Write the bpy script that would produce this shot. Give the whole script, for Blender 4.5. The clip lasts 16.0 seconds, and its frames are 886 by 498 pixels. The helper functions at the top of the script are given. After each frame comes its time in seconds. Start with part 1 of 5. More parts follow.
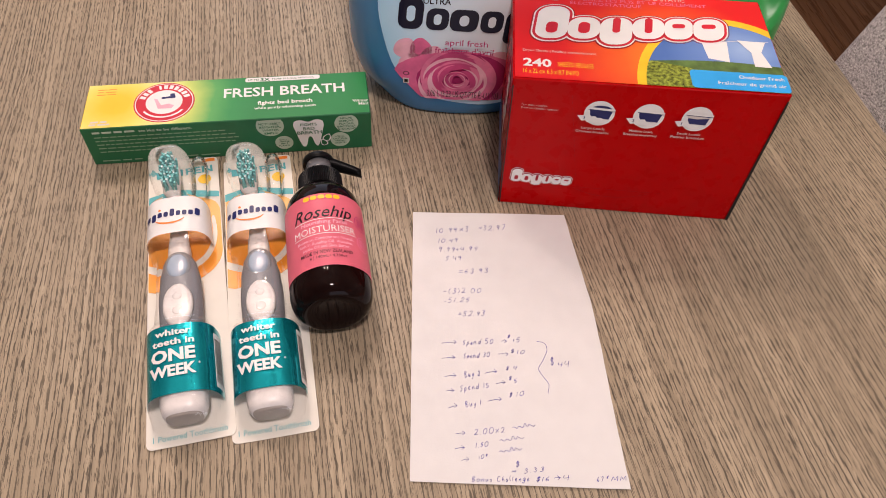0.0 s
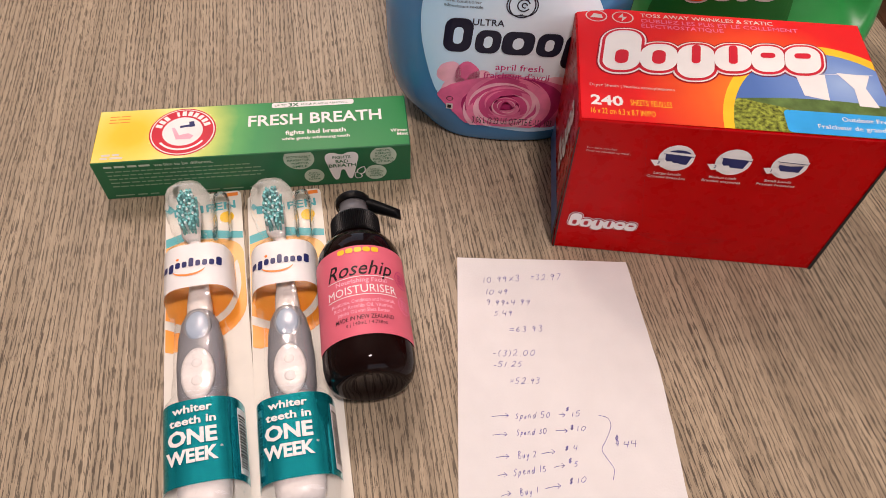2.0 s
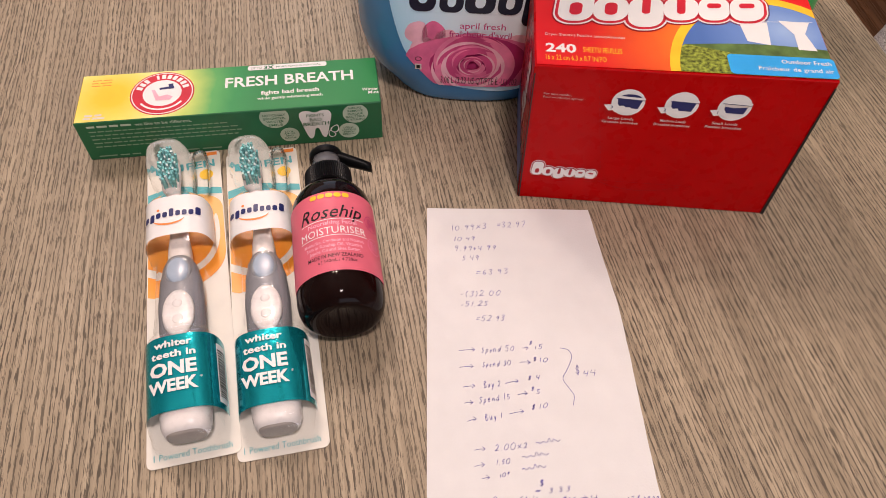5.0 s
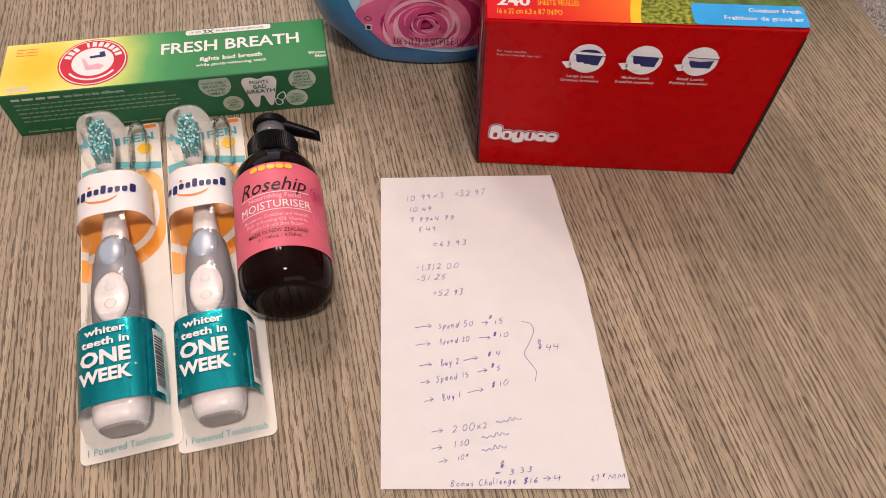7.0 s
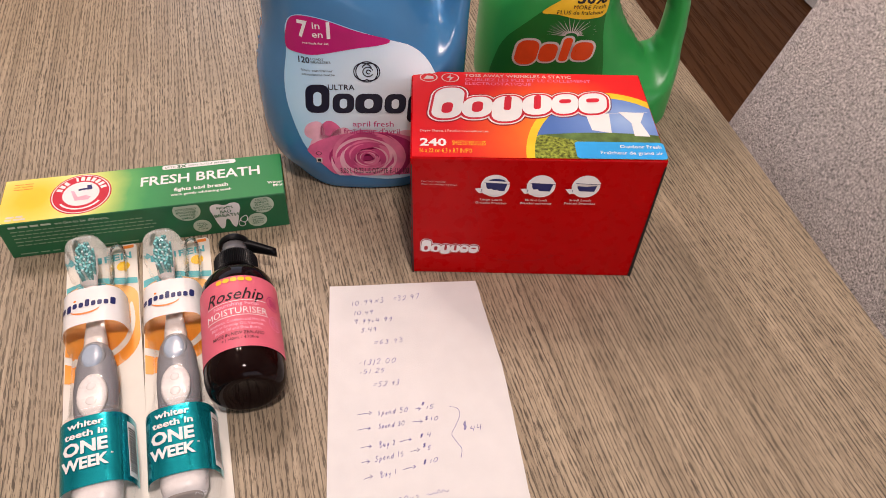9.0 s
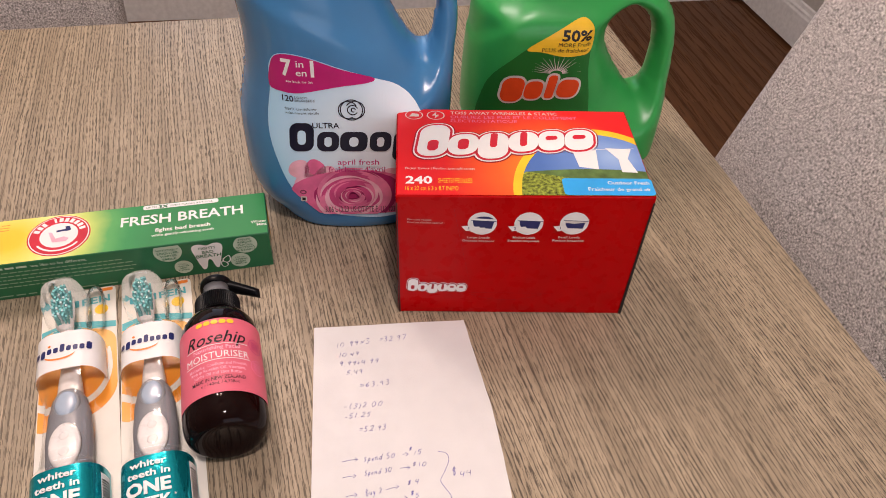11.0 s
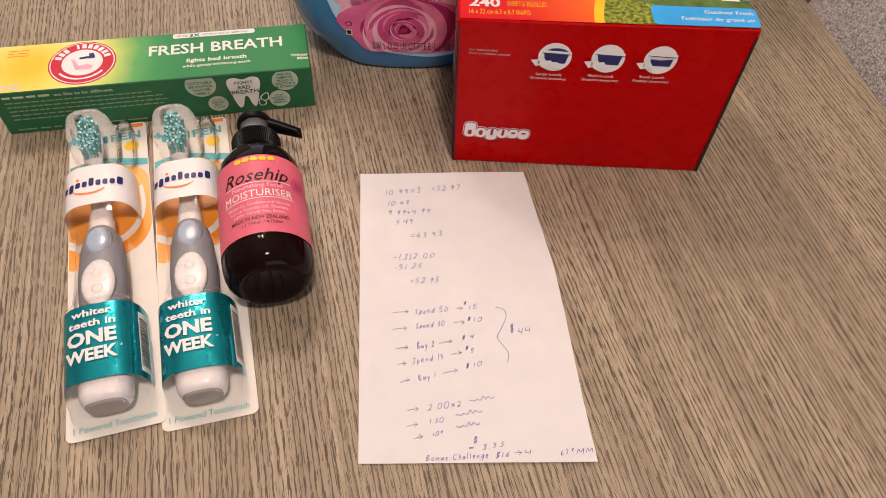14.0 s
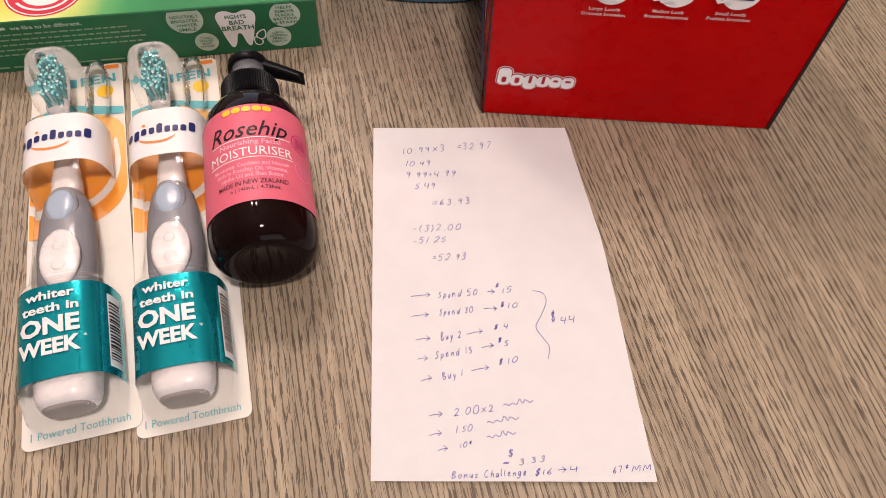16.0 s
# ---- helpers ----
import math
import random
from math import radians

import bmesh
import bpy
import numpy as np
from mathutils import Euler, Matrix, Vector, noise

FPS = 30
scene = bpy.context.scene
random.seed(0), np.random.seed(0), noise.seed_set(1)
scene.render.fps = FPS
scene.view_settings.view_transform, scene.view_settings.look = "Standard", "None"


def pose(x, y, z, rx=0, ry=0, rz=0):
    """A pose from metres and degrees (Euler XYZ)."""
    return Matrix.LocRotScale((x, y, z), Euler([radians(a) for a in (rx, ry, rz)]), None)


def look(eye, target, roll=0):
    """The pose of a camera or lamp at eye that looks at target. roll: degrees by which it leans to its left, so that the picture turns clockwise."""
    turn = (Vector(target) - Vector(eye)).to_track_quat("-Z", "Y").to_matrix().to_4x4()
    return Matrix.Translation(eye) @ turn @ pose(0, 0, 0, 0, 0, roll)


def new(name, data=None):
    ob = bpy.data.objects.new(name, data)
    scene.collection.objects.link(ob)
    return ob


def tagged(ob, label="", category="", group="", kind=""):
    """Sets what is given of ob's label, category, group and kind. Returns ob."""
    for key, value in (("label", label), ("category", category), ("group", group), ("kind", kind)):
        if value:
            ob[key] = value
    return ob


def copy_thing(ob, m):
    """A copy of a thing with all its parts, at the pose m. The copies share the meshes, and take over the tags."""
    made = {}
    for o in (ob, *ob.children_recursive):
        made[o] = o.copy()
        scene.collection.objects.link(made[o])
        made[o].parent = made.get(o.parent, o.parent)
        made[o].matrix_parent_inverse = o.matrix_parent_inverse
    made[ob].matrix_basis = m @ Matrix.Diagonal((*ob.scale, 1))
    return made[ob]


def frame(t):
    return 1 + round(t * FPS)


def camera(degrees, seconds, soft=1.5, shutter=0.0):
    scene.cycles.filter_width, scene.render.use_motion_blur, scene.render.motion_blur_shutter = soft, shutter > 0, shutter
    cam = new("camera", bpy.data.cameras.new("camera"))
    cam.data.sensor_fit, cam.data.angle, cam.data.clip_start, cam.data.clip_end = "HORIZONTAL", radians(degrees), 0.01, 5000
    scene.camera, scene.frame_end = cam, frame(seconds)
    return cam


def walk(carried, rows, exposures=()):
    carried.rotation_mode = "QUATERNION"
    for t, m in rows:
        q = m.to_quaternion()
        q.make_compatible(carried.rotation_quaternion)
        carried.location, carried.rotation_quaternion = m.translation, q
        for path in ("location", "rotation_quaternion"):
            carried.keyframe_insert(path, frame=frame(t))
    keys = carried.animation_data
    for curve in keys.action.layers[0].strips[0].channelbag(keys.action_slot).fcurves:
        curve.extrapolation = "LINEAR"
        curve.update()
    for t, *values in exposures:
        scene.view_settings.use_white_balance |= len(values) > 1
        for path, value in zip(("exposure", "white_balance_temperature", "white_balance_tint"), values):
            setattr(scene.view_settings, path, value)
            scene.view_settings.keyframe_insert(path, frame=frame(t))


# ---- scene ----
cam = camera(64.3, 16.0, soft=0.9)
PATH = [
    (0, (-0.0270, -0.0040, 0.4200), (0.0740, 1.2090, -1.1670), 4.80),
    (0.5, (-0.0330, 0.0180, 0.4210), (0.0490, 1.2130, -1.1810), 4.50),
    (1, (-0.0410, 0.0260, 0.4180), (0.0310, 1.2120, -1.1910), 4.40),
    (1.5, (-0.0450, 0.0440, 0.4130), (0.0160, 1.2170, -1.2060), 4.10),
    (2, (-0.0460, 0.0710, 0.4050), (0.0060, 1.2310, -1.2230), 3.70),
    (2.5, (-0.0440, 0.0790, 0.4010), (0.0000, 1.2190, -1.2420), 3.30),
    (3, (-0.0470, 0.0710, 0.4010), (-0.0080, 1.2110, -1.2420), 3.00),
    (3.5, (-0.0400, 0.0560, 0.4050), (-0.0010, 1.1980, -1.2370), 2.90),
    (4, (-0.0340, 0.0440, 0.4060), (0.0120, 1.2010, -1.2240), 3.00),
    (4.5, (-0.0330, 0.0310, 0.4070), (0.0260, 1.1960, -1.2170), 3.20),
    (5.1, (-0.0277, 0.0276, 0.4026), (0.0430, 1.1863, -1.2250), 3.32),
    (5.7, (-0.0201, 0.0349, 0.3923), (0.0645, 1.1660, -1.2540), 3.40),
    (6.3, (-0.0128, 0.0434, 0.3830), (0.0854, 1.1457, -1.2828), 3.48),
    (7, (-0.0080, 0.0420, 0.3830), (0.1020, 1.1360, -1.2880), 3.60),
    (7.5, (-0.0050, 0.0170, 0.4020), (0.1220, 1.1420, -1.2460), 3.90),
    (8, (0.0030, -0.0010, 0.4220), (0.1600, 1.1860, -1.1810), 4.40),
    (8.5, (0.0070, -0.0050, 0.4370), (0.1900, 1.2570, -1.1040), 4.50),
    (9, (0.0100, -0.0100, 0.4470), (0.2170, 1.3150, -1.0370), 4.60),
    (9.5, (0.0140, -0.0100, 0.4530), (0.2420, 1.3640, -0.9830), 4.60),
    (9.7, (0.0150, -0.0060, 0.4550), (0.2510, 1.3870, -0.9600), 4.60),
    (10.2, (0.0156, -0.0047, 0.4539), (0.2587, 1.4031, -0.9461), 4.63),
    (10.75, (0.0140, -0.0033, 0.4462), (0.2582, 1.4017, -0.9567), 4.70),
    (11.3, (0.0111, -0.0015, 0.4356), (0.2507, 1.3853, -0.9855), 4.77),
    (11.8, (0.0080, 0.0010, 0.4270), (0.2400, 1.3620, -1.0200), 4.80),
    (12, (0.0050, 0.0040, 0.4200), (0.2280, 1.3360, -1.0560), 4.80),
    (12.5, (0.0010, 0.0050, 0.4020), (0.2030, 1.2830, -1.1230), 4.80),
    (13, (-0.0030, 0.0060, 0.3920), (0.1750, 1.2310, -1.1800), 4.70),
    (13.5, (-0.0040, 0.0080, 0.3870), (0.1580, 1.1880, -1.2200), 4.70),
    (14, (-0.0040, 0.0120, 0.3860), (0.1500, 1.1630, -1.2420), 5.00),
    (14.5, (-0.0040, 0.0170, 0.3790), (0.1390, 1.1470, -1.2660), 4.80),
    (15, (-0.0050, 0.0330, 0.3670), (0.1350, 1.1300, -1.2990), 5.20),
    (15.5, (-0.0050, 0.0550, 0.3450), (0.1270, 1.1200, -1.3430), 5.20),
    (16, (-0.0100, 0.0640, 0.3330), (0.1220, 1.0970, -1.3750), 5.50),
]
walk(cam, [(t, look(eye, target, roll)) for t, eye, target, roll in PATH], [(0, -0.64, 6500, 21), (4.5, -0.64, 6500, 21), (7, -0.68, 6500, 21), (8.5, -0.63, 6500, 21), (9.3, -0.57, 6500, 21), (11.8, -0.58, 6550, 21), (12.6, -0.63, 6800, 21), (14.2, -0.68, 6800, 21), (15.2, -0.66, 6650, 21), (16, -0.57, 6500, 21)])

# ---------------------------------------------------------------- light
ROOM = pose(0, 0, 0, 0, 0, 4.7)          # the room and the table stand at a slight turn to the goods
FLOOR_Z = -0.75
world = bpy.data.worlds.new("world")
scene.world = world
world.use_nodes = True
wn = world.node_tree
sky = wn.nodes.new("ShaderNodeTexSky")
sky.sky_type, sky.sun_disc, sky.sun_elevation, sky.sun_rotation = "NISHITA", False, radians(35), radians(200)
wn.links.new(sky.outputs[0], wn.nodes["Background"].inputs[0])
wn.nodes["Background"].inputs[1].default_value = 0.12


def area_lamp(name, m, w, h, watts, colour):
    d = bpy.data.lights.new(name, "AREA")
    d.shape, d.size, d.size_y, d.energy, d.color = "RECTANGLE", w, h, watts, colour
    ob = new(name, d)
    ob.matrix_world = m
    return ob


BULB_W = 6.5
WINDOW_W = 15.5
area_lamp("window_light", ROOM @ look((-0.70, 2.43, 0.8), (-0.45, 0, 0.3)), 1.9, 1.2, WINDOW_W, (0.76, 0.88, 1.0))
# unseen fill lamp added behind the camera to brighten the front faces
area_lamp("window_light", ROOM @ look((0.75, -1.86, 0.6), (0.75, 0, 0.3)), 1.5, 1.2, 13.0, (0.95, 0.96, 1.0))
area_lamp("downlight_glow", pose(0.12, -0.22, 1.735), 0.22, 0.22, 29.5, (1.0, 0.89, 0.80)).data.shape = "DISK"


# ---------------------------------------------------------------- materials
def material(name):
    m = bpy.data.materials.new(name)
    m.use_nodes = True
    return m, m.node_tree.nodes, m.node_tree.links, m.node_tree.nodes["Principled BSDF"]


def node(nodes, links, kind, ins=(), **props):
    n = nodes.new(kind)
    for k, v in props.items():
        setattr(n, k, v)
    for key, v in dict(ins).items():
        if isinstance(v, bpy.types.NodeSocket):
            links.new(v, n.inputs[key])
        else:
            n.inputs[key].default_value = v
    return n


def rgba(c):
    return (*c, 1.0) if len(c) == 3 else c


def ramp(nodes, links, fac, *stops):
    n = nodes.new("ShaderNodeValToRGB")
    links.new(fac, n.inputs[0])
    el = n.color_ramp.elements
    while len(el) < len(stops):
        el.new(0.5)
    for e, (p, c) in zip(el, stops):
        e.position, e.color = p, rgba(c)
    return n.outputs[0]


def plain(name, colour, rough=0.45, metal=0.0, vary=0.08, scale=60.0, bump=0.0, bscale=400.0, coat=0.0, spec=0.3):
    """A paint, print or plastic with slight unevenness of tone and relief."""
    m, nodes, links, b = material(name)
    co = node(nodes, links, "ShaderNodeTexCoord").outputs["Object"]
    nz = node(nodes, links, "ShaderNodeTexNoise", {"Vector": co, "Scale": scale, "Detail": 4.0})
    lo, hi = [tuple(max(0, min(1, c * f)) for c in colour) for f in (1 - vary, 1 + vary)]
    links.new(ramp(nodes, links, nz.outputs["Fac"], (0.3, lo), (0.7, hi)), b.inputs["Base Color"])
    n2 = node(nodes, links, "ShaderNodeTexNoise", {"Vector": co, "Scale": scale * 4, "Detail": 3.0})
    r = node(nodes, links, "ShaderNodeMapRange", {"Value": n2.outputs["Fac"], "To Min": rough * 0.82, "To Max": min(1, rough * 1.18)})
    links.new(r.outputs[0], b.inputs["Roughness"])
    b.inputs["Metallic"].default_value = metal
    b.inputs["Coat Weight"].default_value = coat
    b.inputs["Coat Roughness"].default_value = 0.12
    b.inputs["Specular IOR Level"].default_value = spec
    if bump:
        n3 = node(nodes, links, "ShaderNodeTexNoise", {"Vector": co, "Scale": bscale, "Detail": 3.0})
        bp = node(nodes, links, "ShaderNodeBump", {"Height": n3.outputs["Fac"], "Strength": bump, "Distance": 0.001})
        links.new(bp.outputs[0], b.inputs["Normal"])
    return m


def oak(name, light, mid, dark, sx=1.0, rough=0.38, spec=0.5):
    """Open-pored oak, its grain along the object's y: long dark pores in drifts over soft bands."""
    m, nodes, links, b = material(name)
    co = node(nodes, links, "ShaderNodeTexCoord").outputs["Object"]

    def stretched(x, y, detail, rough_=0.5, dist=0.0):
        mp = node(nodes, links, "ShaderNodeMapping", {"Vector": warped, "Scale": (x * sx, y * sx, 20)})
        return node(nodes, links, "ShaderNodeTexNoise", {"Vector": mp.outputs[0], "Scale": 1.0, "Detail": detail, "Roughness": rough_, "Distortion": dist}).outputs["Fac"]

    mp0 = node(nodes, links, "ShaderNodeMapping", {"Vector": co, "Scale": (9 * sx, 3.2 * sx, 3)})
    wz = node(nodes, links, "ShaderNodeTexNoise", {"Vector": mp0.outputs[0], "Scale": 1.0, "Detail": 2.0})
    off = node(nodes, links, "ShaderNodeVectorMath", {0: wz.outputs["Color"], 1: (0.5, 0.5, 0.5)}, operation="SUBTRACT")
    sc = node(nodes, links, "ShaderNodeVectorMath", {0: off.outputs[0], 1: (0.006, 0.0, 0.0)}, operation="MULTIPLY")
    warped = node(nodes, links, "ShaderNodeVectorMath", {0: co, 1: sc.outputs[0]}, operation="ADD").outputs[0]
    band = stretched(24, 1.2, 4)
    fine = stretched(1700, 40, 3)
    streak = stretched(210, 2.2, 3)
    pores = stretched(900, 50, 1.5, 0.5)
    pores2 = stretched(1700, 60, 1.0, 0.4)
    drift = stretched(330, 3.0, 2)
    base = ramp(nodes, links, band, (0.3, mid), (0.5, light), (0.62, mid), (0.78, light))
    f0 = node(nodes, links, "ShaderNodeMapRange", {"Value": streak, "From Min": 0.42, "From Max": 0.7, "To Min": 0.0, "To Max": 0.72})
    mx0 = node(nodes, links, "ShaderNodeMix", {0: f0.outputs[0], 6: base, 7: rgba(tuple(c * 0.66 for c in mid))}, data_type="RGBA")
    f1 = node(nodes, links, "ShaderNodeMapRange", {"Value": fine, "From Min": 0.4, "From Max": 0.66, "To Min": 0.0, "To Max": 0.3})
    mx = node(nodes, links, "ShaderNodeMix", {0: f1.outputs[0], 6: mx0.outputs[2], 7: rgba(tuple(c * 0.55 for c in mid))}, data_type="RGBA")
    # pores thicken where the drift is strong
    # growth rings cut lengthwise: rows a few millimetres apart that wander and swell
    wander = stretched(26, 1.6, 2)
    xs = node(nodes, links, "ShaderNodeSeparateXYZ", {0: warped}).outputs[0]
    ph = node(nodes, links, "ShaderNodeMath", {0: xs, 1: 400.0 * sx}, operation="MULTIPLY")
    pw = node(nodes, links, "ShaderNodeMath", {0: wander, 1: 10.0, 2: ph.outputs[0]}, operation="MULTIPLY_ADD")
    fr = node(nodes, links, "ShaderNodeMath", {0: pw.outputs[0], 1: 1.0}, operation="PINGPONG")
    rows = node(nodes, links, "ShaderNodeMapRange", {"Value": fr.outputs[0], "From Min": 0.3, "From Max": 1.0, "To Min": 0.65, "To Max": 0.455})
    ease = node(nodes, links, "ShaderNodeMapRange", {"Value": drift, "From Min": 0.3, "From Max": 0.7, "To Min": 0.06, "To Max": -0.03})
    lim = node(nodes, links, "ShaderNodeMath", {0: rows.outputs[0], 1: ease.outputs[0]}, operation="ADD")
    big = node(nodes, links, "ShaderNodeMath", {0: pores, 1: lim.outputs[0]}, operation="SUBTRACT")
    small = node(nodes, links, "ShaderNodeMath", {0: pores2, 1: lim.outputs[0]}, operation="SUBTRACT")
    d = node(nodes, links, "ShaderNodeMath", {0: big.outputs[0], 1: small.outputs[0]}, operation="MAXIMUM")
    pm = node(nodes, links, "ShaderNodeMapRange", {"Value": d.outputs[0], "From Min": 0.0, "From Max": 0.018, "To Min": 0.0, "To Max": 0.85})
    # broad tracts where the pores close up
    tract = stretched(30, 2.4, 2)
    tf = node(nodes, links, "ShaderNodeMapRange", {"Value": tract, "From Min": 0.36, "From Max": 0.54, "To Min": 0.8, "To Max": 1.0})
    pt = node(nodes, links, "ShaderNodeMath", {0: pm.outputs[0], 1: tf.outputs[0]}, operation="MULTIPLY")
    mx2 = node(nodes, links, "ShaderNodeMix", {0: pt.outputs[0], 6: mx.outputs[2], 7: rgba(dark)}, data_type="RGBA")
    stain = node(nodes, links, "ShaderNodeTexNoise", {"Vector": co, "Scale": 7.0, "Detail": 3.0})
    sf = node(nodes, links, "ShaderNodeMapRange", {"Value": stain.outputs["Fac"], "From Min": 0.35, "From Max": 0.75, "To Min": 0.0, "To Max": 0.42})
    mx3 = node(nodes, links, "ShaderNodeMix", {0: sf.outputs[0], 6: mx2.outputs[2], 7: rgba(tuple(c * 0.7 for c in mid))}, data_type="RGBA")
    links.new(mx3.outputs[2], b.inputs["Base Color"])
    r = node(nodes, links, "ShaderNodeMapRange", {"Value": pm.outputs[0], "To Min": rough, "To Max": min(1, rough + 0.3)})
    links.new(r.outputs[0], b.inputs["Roughness"])
    hh = node(nodes, links, "ShaderNodeMath", {0: fine, 1: pm.outputs[0]}, operation="SUBTRACT")
    bp = node(nodes, links, "ShaderNodeBump", {"Height": hh.outputs[0], "Strength": 0.35, "Distance": 0.0006})
    links.new(bp.outputs[0], b.inputs["Normal"])
    b.inputs["Specular IOR Level"].default_value = spec
    return m


def tweed(name):
    """Grey flecked upholstery: a plain weave of pale, mid and dark threads."""
    m, nodes, links, b = material(name)
    co = node(nodes, links, "ShaderNodeTexCoord").outputs["Object"]
    outs = []
    for s in ((400, 400, 950), (1000, 1000, 300)):
        mp = node(nodes, links, "ShaderNodeMapping", {"Vector": co, "Scale": s})
        outs.append(node(nodes, links, "ShaderNodeTexNoise", {"Vector": mp.outputs[0], "Scale": 1.0, "Detail": 2.0}).outputs["Fac"])
    mixd = node(nodes, links, "ShaderNodeMath", {0: outs[0], 1: outs[1]}, operation="ADD")
    half = node(nodes, links, "ShaderNodeMath", {0: mixd.outputs[0], 1: 0.5}, operation="MULTIPLY")
    col = ramp(nodes, links, half.outputs[0], (0.37, (0.12, 0.112, 0.108)), (0.46, (0.37, 0.338, 0.325)), (0.53, (0.58, 0.535, 0.52)), (0.63, (0.88, 0.82, 0.79)))
    links.new(col, b.inputs["Base Color"])
    b.inputs["Roughness"].default_value = 0.95
    b.inputs["Specular IOR Level"].default_value = 0.15
    bp = node(nodes, links, "ShaderNodeBump", {"Height": half.outputs[0], "Strength": 0.8, "Distance": 0.002})
    links.new(bp.outputs[0], b.inputs["Normal"])
    return m


def clear(name, tint=(1, 1, 1), gloss=0.05, fac=1.0):
    """Thin clear plastic: light goes straight through, gloss grows at grazing angles."""
    m, nodes, links, b = material(name)
    nodes.remove(b)
    co = node(nodes, links, "ShaderNodeTexCoord").outputs["Object"]
    nz = node(nodes, links, "ShaderNodeTexNoise", {"Vector": co, "Scale": 90.0, "Detail": 2.0})
    bp = node(nodes, links, "ShaderNodeBump", {"Height": nz.outputs["Fac"], "Strength": 0.3, "Distance": 0.002})
    t = node(nodes, links, "ShaderNodeBsdfTransparent", {"Color": rgba(tint)})
    g = node(nodes, links, "ShaderNodeBsdfGlossy", {"Color": (1, 1, 1, 1), "Roughness": gloss, "Normal": bp.outputs[0]})
    fr = node(nodes, links, "ShaderNodeFresnel", {"IOR": 1.5, "Normal": bp.outputs[0]})
    fm = node(nodes, links, "ShaderNodeMath", {0: fr.outputs[0], 1: fac}, operation="MULTIPLY")
    mix = node(nodes, links, "ShaderNodeMixShader", {0: fm.outputs[0], 1: t.outputs[0], 2: g.outputs[0]})
    links.new(mix.outputs[0], nodes["Material Output"].inputs[0])
    return m


def printed_fade(name, colours, centre, radius, rough=0.3):
    """A print that runs from colour to colour outwards from a point of the sheet (object coordinates)."""
    m, nodes, links, b = material(name)
    co = node(nodes, links, "ShaderNodeTexCoord").outputs["Object"]
    d = node(nodes, links, "ShaderNodeVectorMath", {0: co, 1: centre}, operation="DISTANCE")
    nz = node(nodes, links, "ShaderNodeTexNoise", {"Vector": co, "Scale": 45.0, "Detail": 3.0})
    w = node(nodes, links, "ShaderNodeMath", {0: nz.outputs["Fac"], 1: 0.012}, operation="MULTIPLY")
    s = node(nodes, links, "ShaderNodeMath", {0: d.outputs["Value"], 1: w.outputs[0]}, operation="ADD")
    q = node(nodes, links, "ShaderNodeMath", {0: s.outputs[0], 1: radius}, operation="DIVIDE")
    n = len(colours) - 1
    links.new(ramp(nodes, links, q.outputs[0], *[(i / n, c) for i, c in enumerate(colours)]), b.inputs["Base Color"])
    b.inputs["Roughness"].default_value = rough
    b.inputs["Specular IOR Level"].default_value = 0.3
    return m


OAK = oak("weathered_oak", (0.50, 0.402, 0.280), (0.36, 0.284, 0.192), (0.028, 0.020, 0.013), sx=1.5)
FLOOR_OAK = oak("dark_floor_oak", (0.19, 0.082, 0.033), (0.125, 0.05, 0.019), (0.075, 0.03, 0.012), sx=0.13, rough=0.45, spec=0.2)
FABRIC = tweed("grey_tweed")
WALL = plain("wall_paint", (0.52, 0.49, 0.45), 0.8, bump=0.1)
WHITE_TRIM = plain("white_trim", (0.8, 0.79, 0.78), 0.4)
CEIL = plain("ceiling_paint", (0.8, 0.79, 0.77), 0.9)
PAPER = plain("white_paper", (0.73, 0.72, 0.715), 0.85, vary=0.02, bump=0.15, bscale=900)
INK = plain("blue_ink", (0.07, 0.065, 0.33), 0.6, vary=0.4, scale=300)
DARK_WOOD = plain("dark_wood_leg", (0.06, 0.04, 0.03), 0.45)
CARTON_GREY = plain("raw_board", (0.5, 0.45, 0.4), 0.8)
RED = plain("red_carton", (0.44, 0.0004, 0.0008), 0.28, vary=0.05, scale=25, bump=0.05, bscale=60, spec=0.10)
DARK_RED = plain("dark_red_print", (0.33, 0.004, 0.012), 0.35)
TOP_FADE = printed_fade("red_orange_print", [(0.95, 0.34, 0.03), (0.88, 0.13, 0.025), (0.76, 0.02, 0.02), (0.74, 0.015, 0.02)], (0.105, 0.03, 0.128), 0.12)
YELLOW = plain("yellow_print", (0.9, 0.55, 0.03), 0.35)
ORANGE = plain("orange_print", (0.86, 0.25, 0.04), 0.35)
WHITE = plain("white_print", (0.8, 0.79, 0.78), 0.35, vary=0.03)
PALE = plain("pale_print", (0.66, 0.6, 0.56), 0.4)
NAVY = plain("navy_print", (0.02, 0.025, 0.12), 0.35)
INK_BLUE = plain("blue_black_print", (0.008, 0.009, 0.028), 0.35)
BLACK = plain("black_print", (0.015, 0.014, 0.014), 0.4)
SKY_BLUE = printed_fade("sky_print", [(0.35, 0.5, 0.75), (0.16, 0.28, 0.6), (0.08, 0.17, 0.45)], (0.155, 0.045, 0.128), 0.06)
MEADOW = plain("meadow_print", (0.2, 0.24, 0.035), 0.4, vary=0.9, scale=420)
MEADOW_FAR = plain("far_meadow_print", (0.1, 0.17, 0.05), 0.4, vary=0.4, scale=120)
LABEL_BLUE = plain("bright_blue_print", (0.03, 0.36, 0.78), 0.3)
